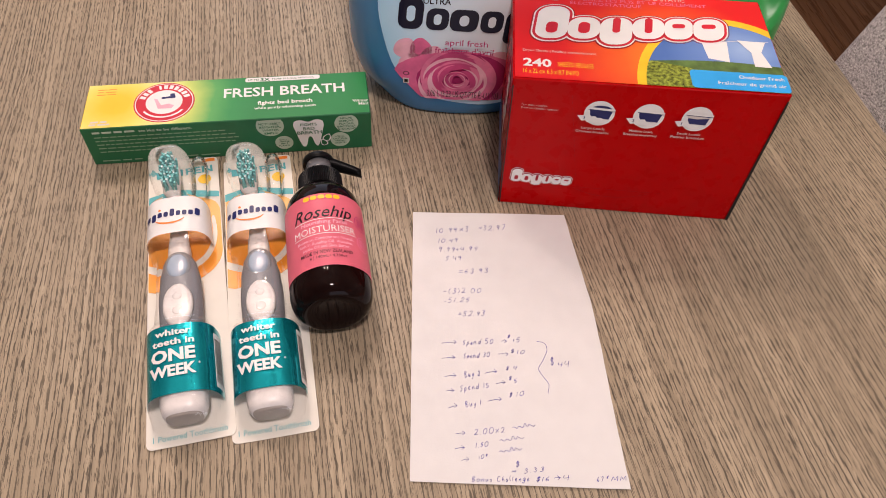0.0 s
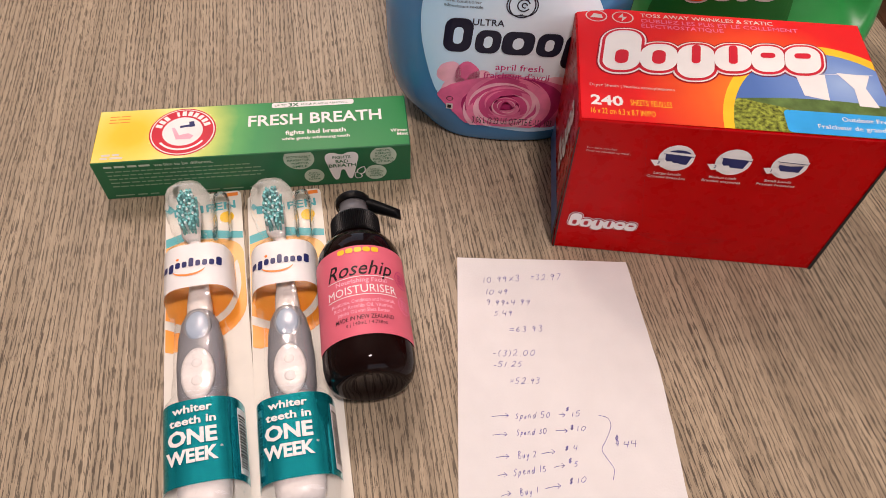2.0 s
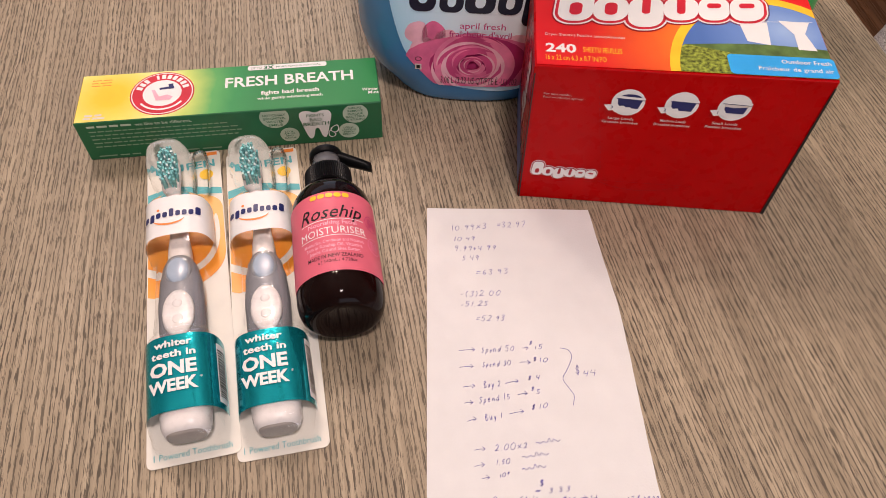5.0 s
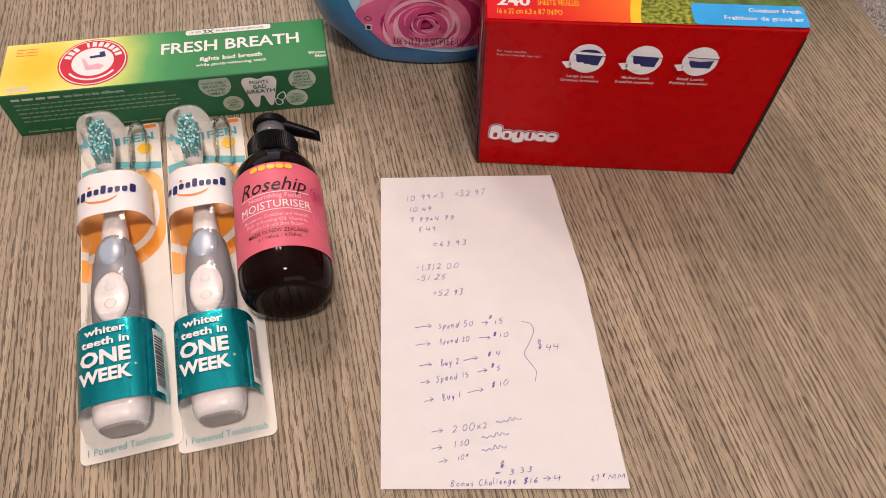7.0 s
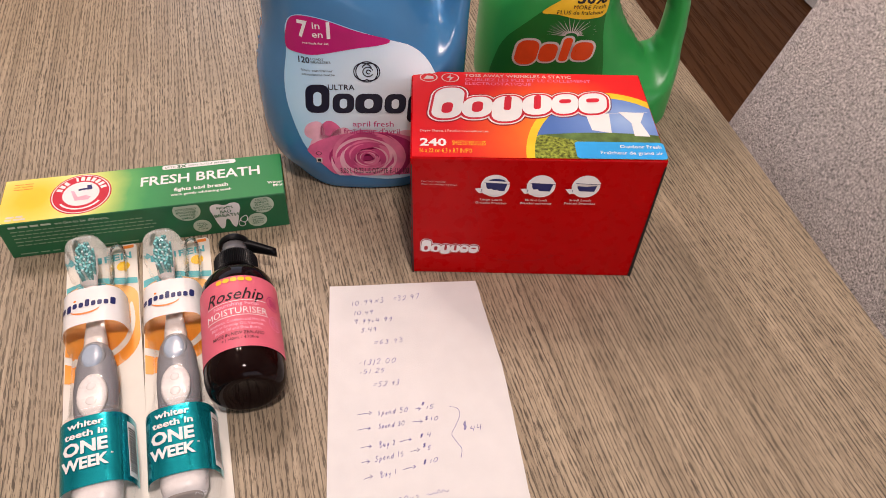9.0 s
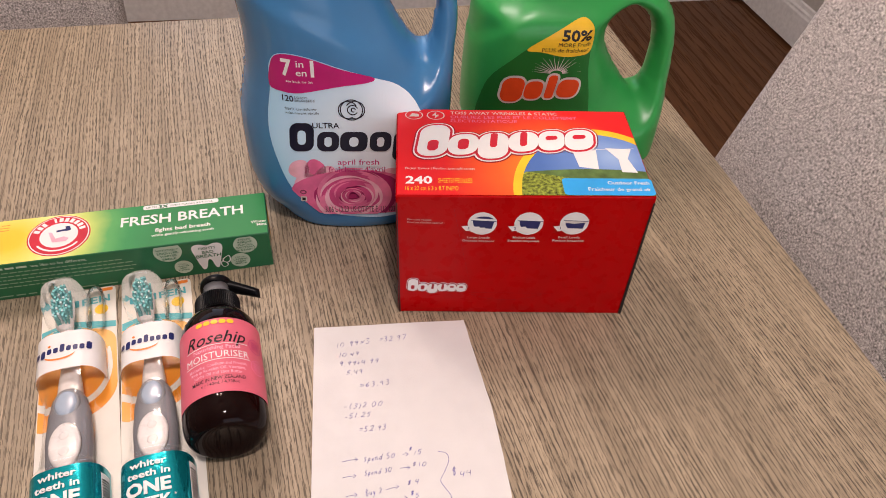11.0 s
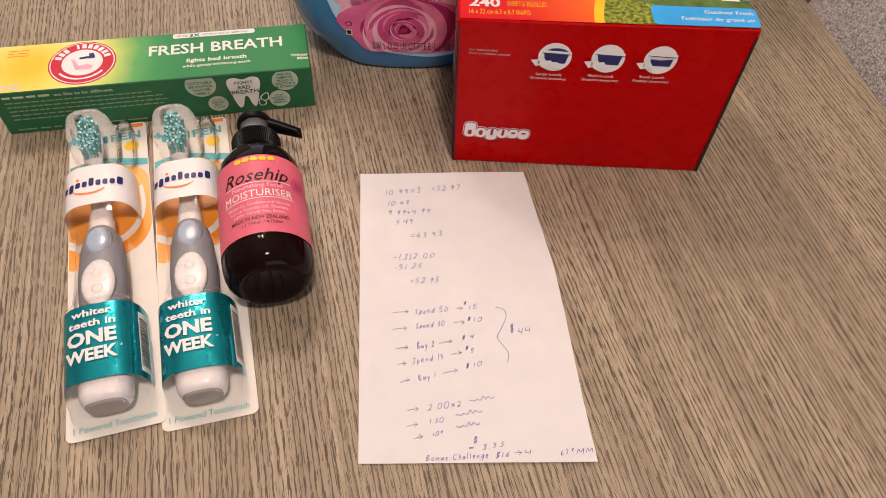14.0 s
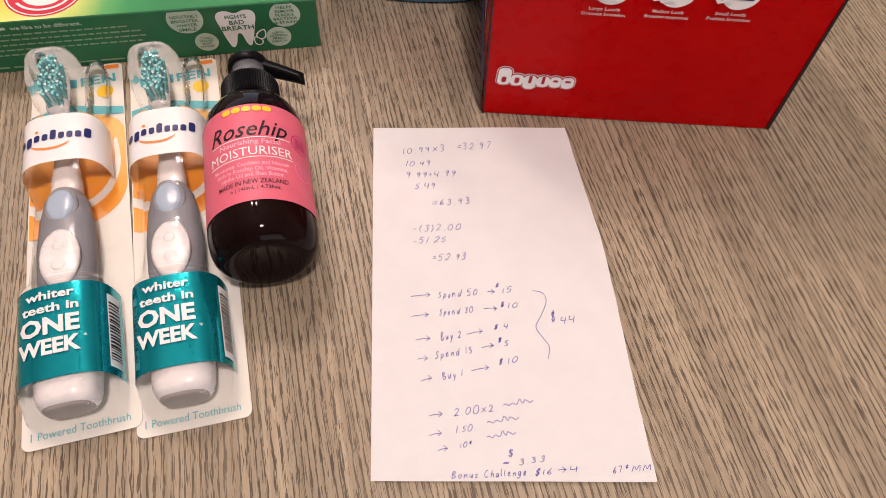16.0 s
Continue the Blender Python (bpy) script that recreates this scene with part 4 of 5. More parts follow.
        for k in range(3 - i):
            printed("sheet_picture", poly2([(u - 0.0150 + 0.004 * k, zc - 0.0022 - 0.001 * k), (u - 0.0062 + 0.004 * k, zc - 0.0010 - 0.001 * k), (u - 0.0030 + 0.004 * k, zc - 0.0062 - 0.001 * k), (u - 0.0070 + 0.004 * k, zc - 0.0058 - 0.001 * k), (u - 0.0115 + 0.004 * k, zc - 0.0068 - 0.001 * k)]), front, WHITE, B, 0.0009 + 0.0001 * (3 - k))
        printed("lettering", words2(str(3 - i), u - 0.0098, zc - 0.0036, None, 0.0022, 0.02), front, NAVY, B, 0.0014)
        printed("lettering", words2(a, u - 0.002, zc - 0.0135, 0.0165, 0.0021, 0.01), front, PALE, B, 0.0003)
        printed("lettering", words2(b, u - 0.002, zc - 0.0168, 0.0235, 0.0021, 0.01), front, PALE, B, 0.0003)
    brand_row(B, front, 0.0305, 0.0338, 0.0455, 0.0135, 0.0003, ((0.0010, WHITE), (0.0006, DARK_RED), (0.0, WHITE)))
    for k in range(16):
        t = k / 15
        printed("perforation", turn2(rect2(0.041 + 0.014 * t, 0.112 - 0.072 * t, 0.0003, 0.0026), 11, 0.041 + 0.014 * t, 0.112 - 0.072 * t), front, DARK_RED, B, 0.0003)
    printed("flap_crease", arc2(0.085, 0.080, 0.0620, 0.0624, 242, 298, 24), front, DARK_RED, B, 0.0006)
    printed("flap_crease", rect2(0.090, 0.0262, 0.065, 0.0003, 12), front, DARK_RED, B, 0.0006)
    # the narrow side: blue print with the mark stood on end
    # black strips paint the shade in the flap gaps and down the right edge
    printed("seam_gap", poly2([(D - 0.0008, 0.112), (D - 0.0070, 0.001), (D - 0.0008, 0.001)]), left, BLACK, B, 0.0006, "black strip painted for the shade at an open seam")
    printed("seam_gap", poly2([(W - 0.0028, 0.001), (W - 0.0003, 0.001), (W - 0.0003, 0.122), (W - 0.0016, 0.122)]), front, BLACK, B, 0.0004, "black strip painted for the shade at an open seam")
    printed("seam_gap", poly2([(0.0004, 0.001), (0.0016, 0.001), (0.0012, 0.118), (0.0004, 0.118)]), front, BLACK, B, 0.0004, "black strip painted for the shade at an open seam")
    printed("side_print", rect2(D * 0.5, 0.016, D - 0.004, 0.028), left, SKY_BLUE, B, 0.0003, "blue sky print")
    brand_row(B, left, D * 0.66, 0.078, 0.07, 0.022, 0.0003, ((0.0012, DARK_RED), (0.0, WHITE)), 75)
    return B


dryer_sheet_box()


# ---------------------------------------------------------------- toothpaste carton
def toothpaste_box():
    W, D, H = 0.2203, 0.0515, 0.0378
    B = thing("toothpaste_box", pose(-0.2765, 0.395, 0, 0, 0, 7.4), "long green and yellow toothpaste carton lying on table", "carton")
    part("carton", block(0, 0, 0.0003, W, D, H, 0.0007, 2), GREEN, B)
    top = sheet((0, 0, H), (1, 0, 0), (0, 1, 0))
    front = sheet((0, 0, 0), (1, 0, 0), (0, 0, 1))
    right = sheet((W, 0, 0), (0, 1, 0), (0, 0, 1))
    e = 0.0009
    printed("top_print", rect2(W / 2, D / 2, W - 2 * e, D - 2 * e), top, GREEN_TOP, B, 0.0002, "print fading from yellow to green")
    printed("yellow_end", rect2(0.0006 + 0.011, D / 2, 0.022, D - 2 * e), top, YELLOW, B, 0.00015)
    for k in range(20):
        a = 18 * k + 5
        printed("sunray", turn2(poly2([(0.060 + 0.022, 0.0252), (0.060 + 0.0240 + 0.0004 * (k % 3), 0.026), (0.060 + 0.022, 0.0268)]), a, 0.060, 0.026), top, plain("pale_ray", (0.85, 0.8, 0.4), 0.35) if k == 0 else bpy.data.materials["pale_ray"], B, 0.0003)
    for r, m, z in ((0.0232, LOGO_RED, 4), (0.0222, WHITE, 5), (0.0214, LOGO_RED, 6), (0.0140, WHITE, 7)):
        printed("emblem", disc2(0.060, 0.026, r, None, 48), top, m, B, 0.0001 * z, "round red and white emblem" if z == 4 else "")
    for k in range(11):   # lettering of the emblem, as plain blocks
        a = 160 - 14 * k
        if k != 3:
            printed("emblem_block", turn2(rect2(0.060 + 0.0177, 0.026, 0.0046, 0.0030 if k != 4 else 0.0018), a, 0.060, 0.026), top, WHITE, B, 0.0008)
    printed("emblem_band", arc2(0.060, 0.026, 0.0168, 0.0184, 215, 325, 24), top, WHITE, B, 0.0008)
    printed("emblem_figure", turn2(rect2(0.063, 0.031, 0.0105, 0.0022), 8, 0.063, 0.031), top, NAVY, B, 0.0009)
    printed("emblem_figure", turn2(rect2(0.066, 0.0325, 0.0035, 0.0055), 8, 0.066, 0.0325), top, NAVY, B, 0.0010)
    printed("emblem_figure", poly2([(0.052, 0.030), (0.0545, 0.0295), (0.058, 0.022), (0.064, 0.0235), (0.068, 0.021), (0.066, 0.018), (0.056, 0.018)]), top, ROSE[4], B, 0.00095)
    printed("lettering", words2("FRESH BREATH", 0.1535, 0.0325, 0.096, 0.0105, 0.018), top, WHITE, B, 0.0004)
    printed("lettering", words2("fights bad breath", 0.1535, 0.0188, 0.043, 0.0040, 0.02), top, WHITE, B, 0.0004)
    printed("lettering", words2("while gently whitening teeth", 0.1535, 0.0128, 0.048, 0.0028, 0.01), top, WHITE, B, 0.0004)
    printed("lettering", words2("Winter", 0.2195, 0.0150, 0.0125, 0.0031, 0.012, 0, "RIGHT"), top, WHITE, B, 0.0004)
    printed("lettering", words2("Mint", 0.2195, 0.0112, 0.008, 0.0031, 0.012, 0, "RIGHT"), top, WHITE, B, 0.0004)
    printed("white_tab", pad2(0.152, 0.0474, 0.060, 0.0052, 0.0018), top, WHITE, B, 0.0004)
    printed("lettering", words2("UP TO", 0.1285, 0.0470, 0.0085, 0.0022, 0.005), top, GREEN, B, 0.0006)
    printed("lettering", words2("3X", 0.1380, 0.0470, 0.0078, 0.0036, 0.03), top, GREEN, B, 0.0006)
    printed("lettering", words2("MORE PLAQUE REMOVAL", 0.1605, 0.0470, 0.034, 0.0019, 0.0), top, GREEN, B, 0.0006)
    for k in range(3):
        printed("small_print", bars2(0.015, 0.0445 - 0.003 * k, 0.014, 0.0008, 2, k), top, ORANGE, B, 0.0004)
    printed("small_print", bars2(0.013, 0.0070, 0.012, 0.0018, 2, 7), top, PALE, B, 0.0004)
    printed("small_print", bars2(0.014, 0.0040, 0.015, 0.0018, 2, 8), top, PALE, B, 0.0004)
    # front
    printed("lettering", words2("we like to be different.", 0.0415, 0.0338, 0.040, 0.0028, 0.012, 0, "LEFT"), front, GREEN_PALE, B, 0.0003)
    printed("small_print", bars2(0.0235, 0.0338, 0.031, 0.0019, 4, 3), front, GREEN_PALE, B, 0.0003)
    for k in range(5):
        printed("small_print", bars2(0.008 + (0.098, 0.105, 0.107, 0.104, 0.040)[k] / 2, 0.0290 - 0.0038 * k, (0.098, 0.105, 0.107, 0.104, 0.040)[k], 0.0011, (19, 21, 21, 20, 8)[k], 20 + k), front, DIM_GREEN, B, 0.0003)
    for u, w, n in ((0.022, 0.030, 3), (0.052, 0.020, 2), (0.083, 0.028, 2), (0.112, 0.020, 2)):
        printed("small_print", bars2(u, 0.0042, w, 0.0012, n, int(u * 1000)), front, DIM_GREEN, B, 0.0003)
    for u, z, r, t in ((0.1405, 0.0305, 0.0108, ("NOTICEABLY", "BRIGHTER,", "WHITER", "SMILE")), (0.1495, 0.0118, 0.0072, ("COOL,", "WINTER", "MINT", "FLAVOR")), (0.2005, 0.0285, 0.0095, ("HELPS", "REMOVE", "PLAQUE", "BACTERIA", "& STAINS")), (0.1945, 0.0115, 0.0078, ("LONG-", "LASTING", "FRESH", "BREATH"))):
        pts = clip2(disc2(u, z, r, None, 40)[0][1:], 0.001, 0.001, W, H - 0.0012)
        printed("pale_disc", poly2(pts), front, GREEN_PALE, B, 0.0003, "pale green disc")
        for k, w in enumerate(t):
            hgt = r * 0.21
            printed("lettering", words2(w, u, min(z, H - r * 0.92) + (len(t) / 2 - 0.5 - k) * hgt * 1.45, min(len(w) * hgt * 0.95, r * 1.55), hgt, 0.01), front, GREEN, B, 0.0005)
    tooth = rounded([(0.1585, 0.029), (0.160, 0.0335), (0.165, 0.0345), (0.1705, 0.0325), (0.176, 0.0345), (0.181, 0.0335), (0.1825, 0.029), (0.181, 0.022), (0.179, 0.013), (0.1765, 0.0062), (0.174, 0.0085), (0.172, 0.016), (0.1695, 0.016), (0.1675, 0.008), (0.1645, 0.006), (0.162, 0.013), (0.160, 0.022)], 4)
    tv, tf, _ = filled([tooth], 0.0012)
    printed("tooth_picture", (tv, tf), front, WHITE, B, 0.0003, "white tooth picture")
    for k, (w, ww) in enumerate((("FIGHTS", 0.013), ("BAD", 0.009), ("BREATH", 0.0195))):
        printed("lettering", words2(w, 0.1705, 0.0298 - 0.0043 * k, ww, (0.0027, 0.0032, 0.0034)[k], 0.015), front, GREEN, B, 0.0005)
    for cx, cy, ln, a in ((0.1842, 0.0150, 0.0085, 62), (0.1812, 0.0098, 0.0075, 115)):
        leaf = [(cx + ln * math.cos(t) * 0.5, cy + ln * 0.36 * math.sin(t) * (1 - 0.4 * math.cos(t))) for t in [2 * math.pi * i / 20 for i in range(20)]]
        printed("leaf_picture", turn2(poly2(leaf), a, cx, cy), front, WHITE, B, 0.0006)
        printed("leaf_picture", turn2(poly2([(cx + (x - cx) * 0.8, cy + (y - cy) * 0.72) for x, y in leaf]), a, cx, cy), front, GREEN, B, 0.0007)
    printed("end_print", rect2(D * 0.75, H / 2, D * 0.42, H - 0.003), right, YELLOW, B, 0.0003, "yellow end print")
    return B


toothpaste_box()


# ---------------------------------------------------------------- jugs with a grip
def jug(name, m, loops, half, r, mat, label, ledge, step=0.0032):
    """A blow-moulded jug: an outline with a grip hole, swollen to a depth. Returns it with the mapping of its front."""
    J = thing(name, m, label, "bottle")
    flat, faces, dist = filled(loops, step)

    def depth(x, z, d):
        k = min(1.0, d / r)
        return half * ledge(x, z) * math.sqrt(max(0.0, 1 - (1 - k) ** 2))

    n = len(flat)
    verts = [(x, -depth(x, z, d), max(0.0, z)) for (x, z), d in zip(flat, dist)] + [(x, depth(x, z, d), max(0.0, z)) for (x, z), d in zip(flat, dist)]
    fs = faces + [tuple(n + i for i in reversed(f)) for f in faces]
    body = part("body", (verts, fs), mat, J, "", True)
    body.modifiers.new("smooth", "SMOOTH").iterations = 4
    x0, z0, st = -0.14, -0.02, 0.002
    gx = 140
    G = np.array([(x0 + i * st, z0 + j * st) for j in range(160) for i in range(gx)])
    d, _, ins = outline_distance(G, loops)
    F = np.array([depth(p[0], p[1], q if i else 0) for p, q, i in zip(G, d, ins)]).reshape(160, gx)

    def onto(a, b, h):
        i, j = (a - x0) / st, (b - z0) / st
        i0, j0 = int(i), int(j)
        fx, fy = i - i0, j - j0
        q = F[j0, i0] * (1 - fx) * (1 - fy) + F[j0, i0 + 1] * fx * (1 - fy) + F[j0 + 1, i0] * (1 - fx) * fy + F[j0 + 1, i0 + 1] * fx * fy
        return Vector((a, -q - h, b))

    return J, onto


def smooth01(a, b, x):
    t = max(0.0, min(1.0, (x - a) / (b - a)))
    return t * t * (3 - 2 * t)


def softener_jug():
    out = rounded([(-0.045, -0.024), (0.0, -0.034), (0.045, -0.024), (0.072, 0.004), (0.082, 0.035), (0.083, 0.09), (0.083, 0.12), (0.083, 0.144), (0.0845, 0.165), (0.0825, 0.182), (0.077, 0.2), (0.068, 0.228), (0.052, 0.25), (0.03, 0.262), (-0.005, 0.264), (-0.04, 0.258), (-0.07, 0.24), (-0.086, 0.214), (-0.0838, 0.194), (-0.0808, 0.17), (-0.0812, 0.146), (-0.086, 0.122), (-0.091, 0.098), (-0.092, 0.07), (-0.0903, 0.042), (-0.083, 0.018), (-0.068, 0.0)], 5)
    hole = rounded([(0.0555, 0.1475), (0.0455, 0.159), (0.0335, 0.179), (0.0235, 0.2), (0.022, 0.221), (0.034, 0.231), (0.047, 0.226), (0.057, 0.209), (0.0635, 0.19), (0.0640, 0.176), (0.0615, 0.158)], 5)

    def ledge(x, z):
        d = (z - 0.2097) * 0.894 + (x + 0.0753) * 0.447      # over the slanting shoulder line
        k = 1.0 - 0.06 * smooth01(0.0, 0.008, d) - 0.34 * smooth01(0.0, 0.085, d)
        return k * (1 - 0.38 * smooth01(0.035, 0.075, x) * smooth01(0.12, 0.17, z))

    J, on = jug("fabric_softener_jug", pose(0.0135, 0.5205, 0.0005, 0, 0, -2) @ Matrix.Scale(1.035, 4), [out, hole], 0.0555, 0.05, BLUE_BOTTLE, "big blue fabric softener jug with rose label, standing", ledge)
    on = lambda a, b, h, skin=on: skin(0.002 + 0.88 * a, b, h)
    part("neck", lathe([(0.03, 0.245), (0.028, 0.268), (0.026, 0.272)], 40, pose(-0.02, 0, 0)), BLUE_BOTTLE, J, "", True)
    part("cap", lathe([(0.030, 0.268), (0.031, 0.272), (0.029, 0.305), (0.026, 0.310), (0.0, 0.310)], 40, pose(-0.02, 0, 0)), CAP_WHITE, J, "pale screw cap", True)
    lab = rounded([(-0.068, 0.138), (-0.067, 0.156), (-0.059, 0.167), (-0.041, 0.168), (-0.012, 0.159), (0.02, 0.147), (0.039, 0.138), (0.058, 0.12), (0.068, 0.09), (0.068, 0.05), (0.055, 0.022), (0.03, 0.0155), (0.005, 0.0155), (-0.029, 0.022), (-0.057, 0.0445), (-0.0705, 0.082), (-0.073, 0.11)], 4)
    v, f, _ = filled([lab], 0.003)
    printed("label", (v, f), on, LABEL_PALE, J, 0.0004, "pale blue and pink label")
    mag = rounded([(-0.068, 0.140), (-0.066, 0.156), (-0.059, 0.1665), (-0.041, 0.1675), (-0.012, 0.1585), (0.020, 0.1468), (-0.006, 0.1440), (-0.041, 0.1378), (-0.058, 0.1375)], 4)
    v, f, _ = filled([mag], 0.0025)
    printed("magenta_band", (v, f), on, MAGENTA, J, 0.0008, "magenta label band")
    for t, x, z, w, h in (("7", -0.0520, 0.158, 0.0085, 0.0125), ("in", -0.0410, 0.1617, 0.0062, 0.0052), ("en", -0.0403, 0.1547, 0.0088, 0.0052), ("1", -0.0313, 0.158, None, 0.0125), ("see back for list", -0.0425, 0.1472, 0.022, 0.0018)):
        printed("lettering", words2(t, x, z, w, h, 0.03 if h > 0.01 else 0.01), on, WHITE, J, 0.0012)
    printed("lettering", words2("120", -0.0535, 0.1325, 0.0095, 0.0048, 0.02), on, INK_BLUE, J, 0.0008)
    printed("lettering", words2("LOADS", -0.0425, 0.1338, 0.0105, 0.0019, 0.0), on, INK_BLUE, J, 0.0008)
    printed("lettering", words2("BRASSÉES", -0.0395, 0.1312, 0.0165, 0.0019, 0.0), on, INK_BLUE, J, 0.0008)
    printed("lettering", words2("fabric conditioner", -0.0435, 0.1240, 0.027, 0.0021, 0.0), on, INK_BLUE, J, 0.0008)
    printed("lettering", words2("adoucissant textile", -0.0425, 0.1205, 0.028, 0.0021, 0.0), on, INK_BLUE, J, 0.0008)
    for cx_, r0, a0, a1 in ((-0.001, 0.0098, 0, 360), (0.002, 0.0085, -120, 150), (-0.004, 0.0085, 30, 300), (0.0, 0.0048, 20, 330), (0.0005, 0.0022, 0, 300)):
        printed("swirl", arc2(cx_, 0.1235, r0 - 0.0009, r0, a0, a1, 32, 0.95), on, INK_BLUE, J, 0.0008)
    printed("lettering", words2("ULTRA", -0.0235, 0.1095, 0.023, 0.0048, 0.01), on, INK_BLUE, J, 0.0008)
    for x, z, w, h in ((-0.0450, 0.0985, 0.021, 0.0265), (-0.0225, 0.0945, 0.019, 0.0185), (0.0000, 0.0945, 0.024, 0.0185), (0.0235, 0.0945, 0.019, 0.0185), (0.0430, 0.0900, 0.017, 0.0275)):
        printed("brand_mark", pad2(x, z, w, h, min(w, h) * 0.35, 0.08), on, INK_BLUE, J, 0.0009, "navy pad of brand mark")
        printed("brand_mark", pad2(x, z, w * 0.34, h * 0.50, w * 0.16, 0.08), on, LABEL_PALE, J, 0.0011)
    # the rose: petal upon petal round a tight heart
    cx, cz = -0.002, 0.0405
    rnd = random.Random(11)
    lip = [(p[0], p[1]) for p in lab]

    def petal(x, z, rx, ry, a, mat, lift):
        P = [(x + rx * math.cos(t) * (1 + 0.08 * math.sin(3 * t)), z + ry * math.sin(t)) for t in [2 * math.pi * i / 28 for i in range(28)]]
        P = turn2(poly2(P), a, x, z)[0]
        P = [p if p[1] > 0.02 else (p[0], 0.02) for p in P]
        P = clip2(P, -0.062, 0.0185, 0.067, 0.12)
        P = [(max(p[0], -0.0685 + max(0, 0.055 - p[1]) * 0.95), p[1]) for p in P]
        if len(P) > 2:
            v, f, _ = filled([P], 0.0025)
            printed("petal_picture", (v, f), on, mat, J, lift)

    for x, z, r in ((-0.050, 0.067, 0.010), (-0.036, 0.066, 0.011), (-0.045, 0.053, 0.011), (0.034, 0.056, 0.014), (-0.026, 0.060, 0.011)):
        petal(x, z, r, r * 0.9, rnd.uniform(0, 90), ROSE[rnd.choice((0, 2, 4))], 0.0006)
    petal(0.002, 0.040, 0.060, 0.027, 0, ROSE[2], 0.00075)
    petal(cx + 0.004, cz - 0.002, 0.040, 0.027, 8, ROSE[3], 0.0009)
    for k, rad in enumerate((0.037, 0.030, 0.0235, 0.0175, 0.012, 0.0075)):
        for i in range(4 if k < 3 else 3):
            a0 = (90 if k < 3 else 120) * i + 67 * k + rnd.uniform(-14, 14)
            span = rnd.uniform(105, 160)
            ox, oz = rnd.uniform(-0.09, 0.09) * rad, rnd.uniform(-0.09, 0.09) * rad
            lift = 0.0011 + 0.00025 * k + 0.00006 * i
            for r0, r1, m, e in ((rad * 0.52, rad, ROSE[rnd.choice((0, 2, 1))], 0.0), (rad * 0.88, rad, ROSE[rnd.choice((4, 4, 0))], 0.00003)):
                v, f = arc2(cx + ox, cz + oz, r0, r1, a0, a0 + span, 24, 0.78, True)
                v = [(max(-0.060 + max(0, 0.05 - p[1]) * 0.8, min(0.066, p[0])), max(0.0195, p[1])) for p in v]
                printed("petal_picture", (v, f), on, m, J, lift + e)
    petal(cx, cz, 0.0032, 0.0026, 20, ROSE[3], 0.0029)
    printed("lettering", words2("april fresh", 0.0035, 0.0765, 0.037, 0.0052, 0.004), on, MAGENTA, J, 0.0032)
    printed("lettering", words2("fraîcheur d'avril", 0.002, 0.0692, 0.051, 0.0052, 0.004), on, MAGENTA, J, 0.0032)
    printed("lettering", words2("3.06 L (3.23 US QT/PTE É.-U.) 103", 0.004, 0.0268, 0.066, 0.0062, 0.0), on, BLACK, J, 0.0032)
    printed("small_mark", rect2(-0.0485, 0.0365, 0.0055, 0.0055), on, PALE, J, 0.0012)
    printed("small_mark", rect2(-0.0485, 0.0365, 0.0032, 0.0032), on, BLACK, J, 0.0014)
    printed("small_mark", arc2(-0.0485, 0.0440, 0.0022, 0.0029, 0, 360, 20, 0.7), on, BLACK, J, 0.0012)
    return J


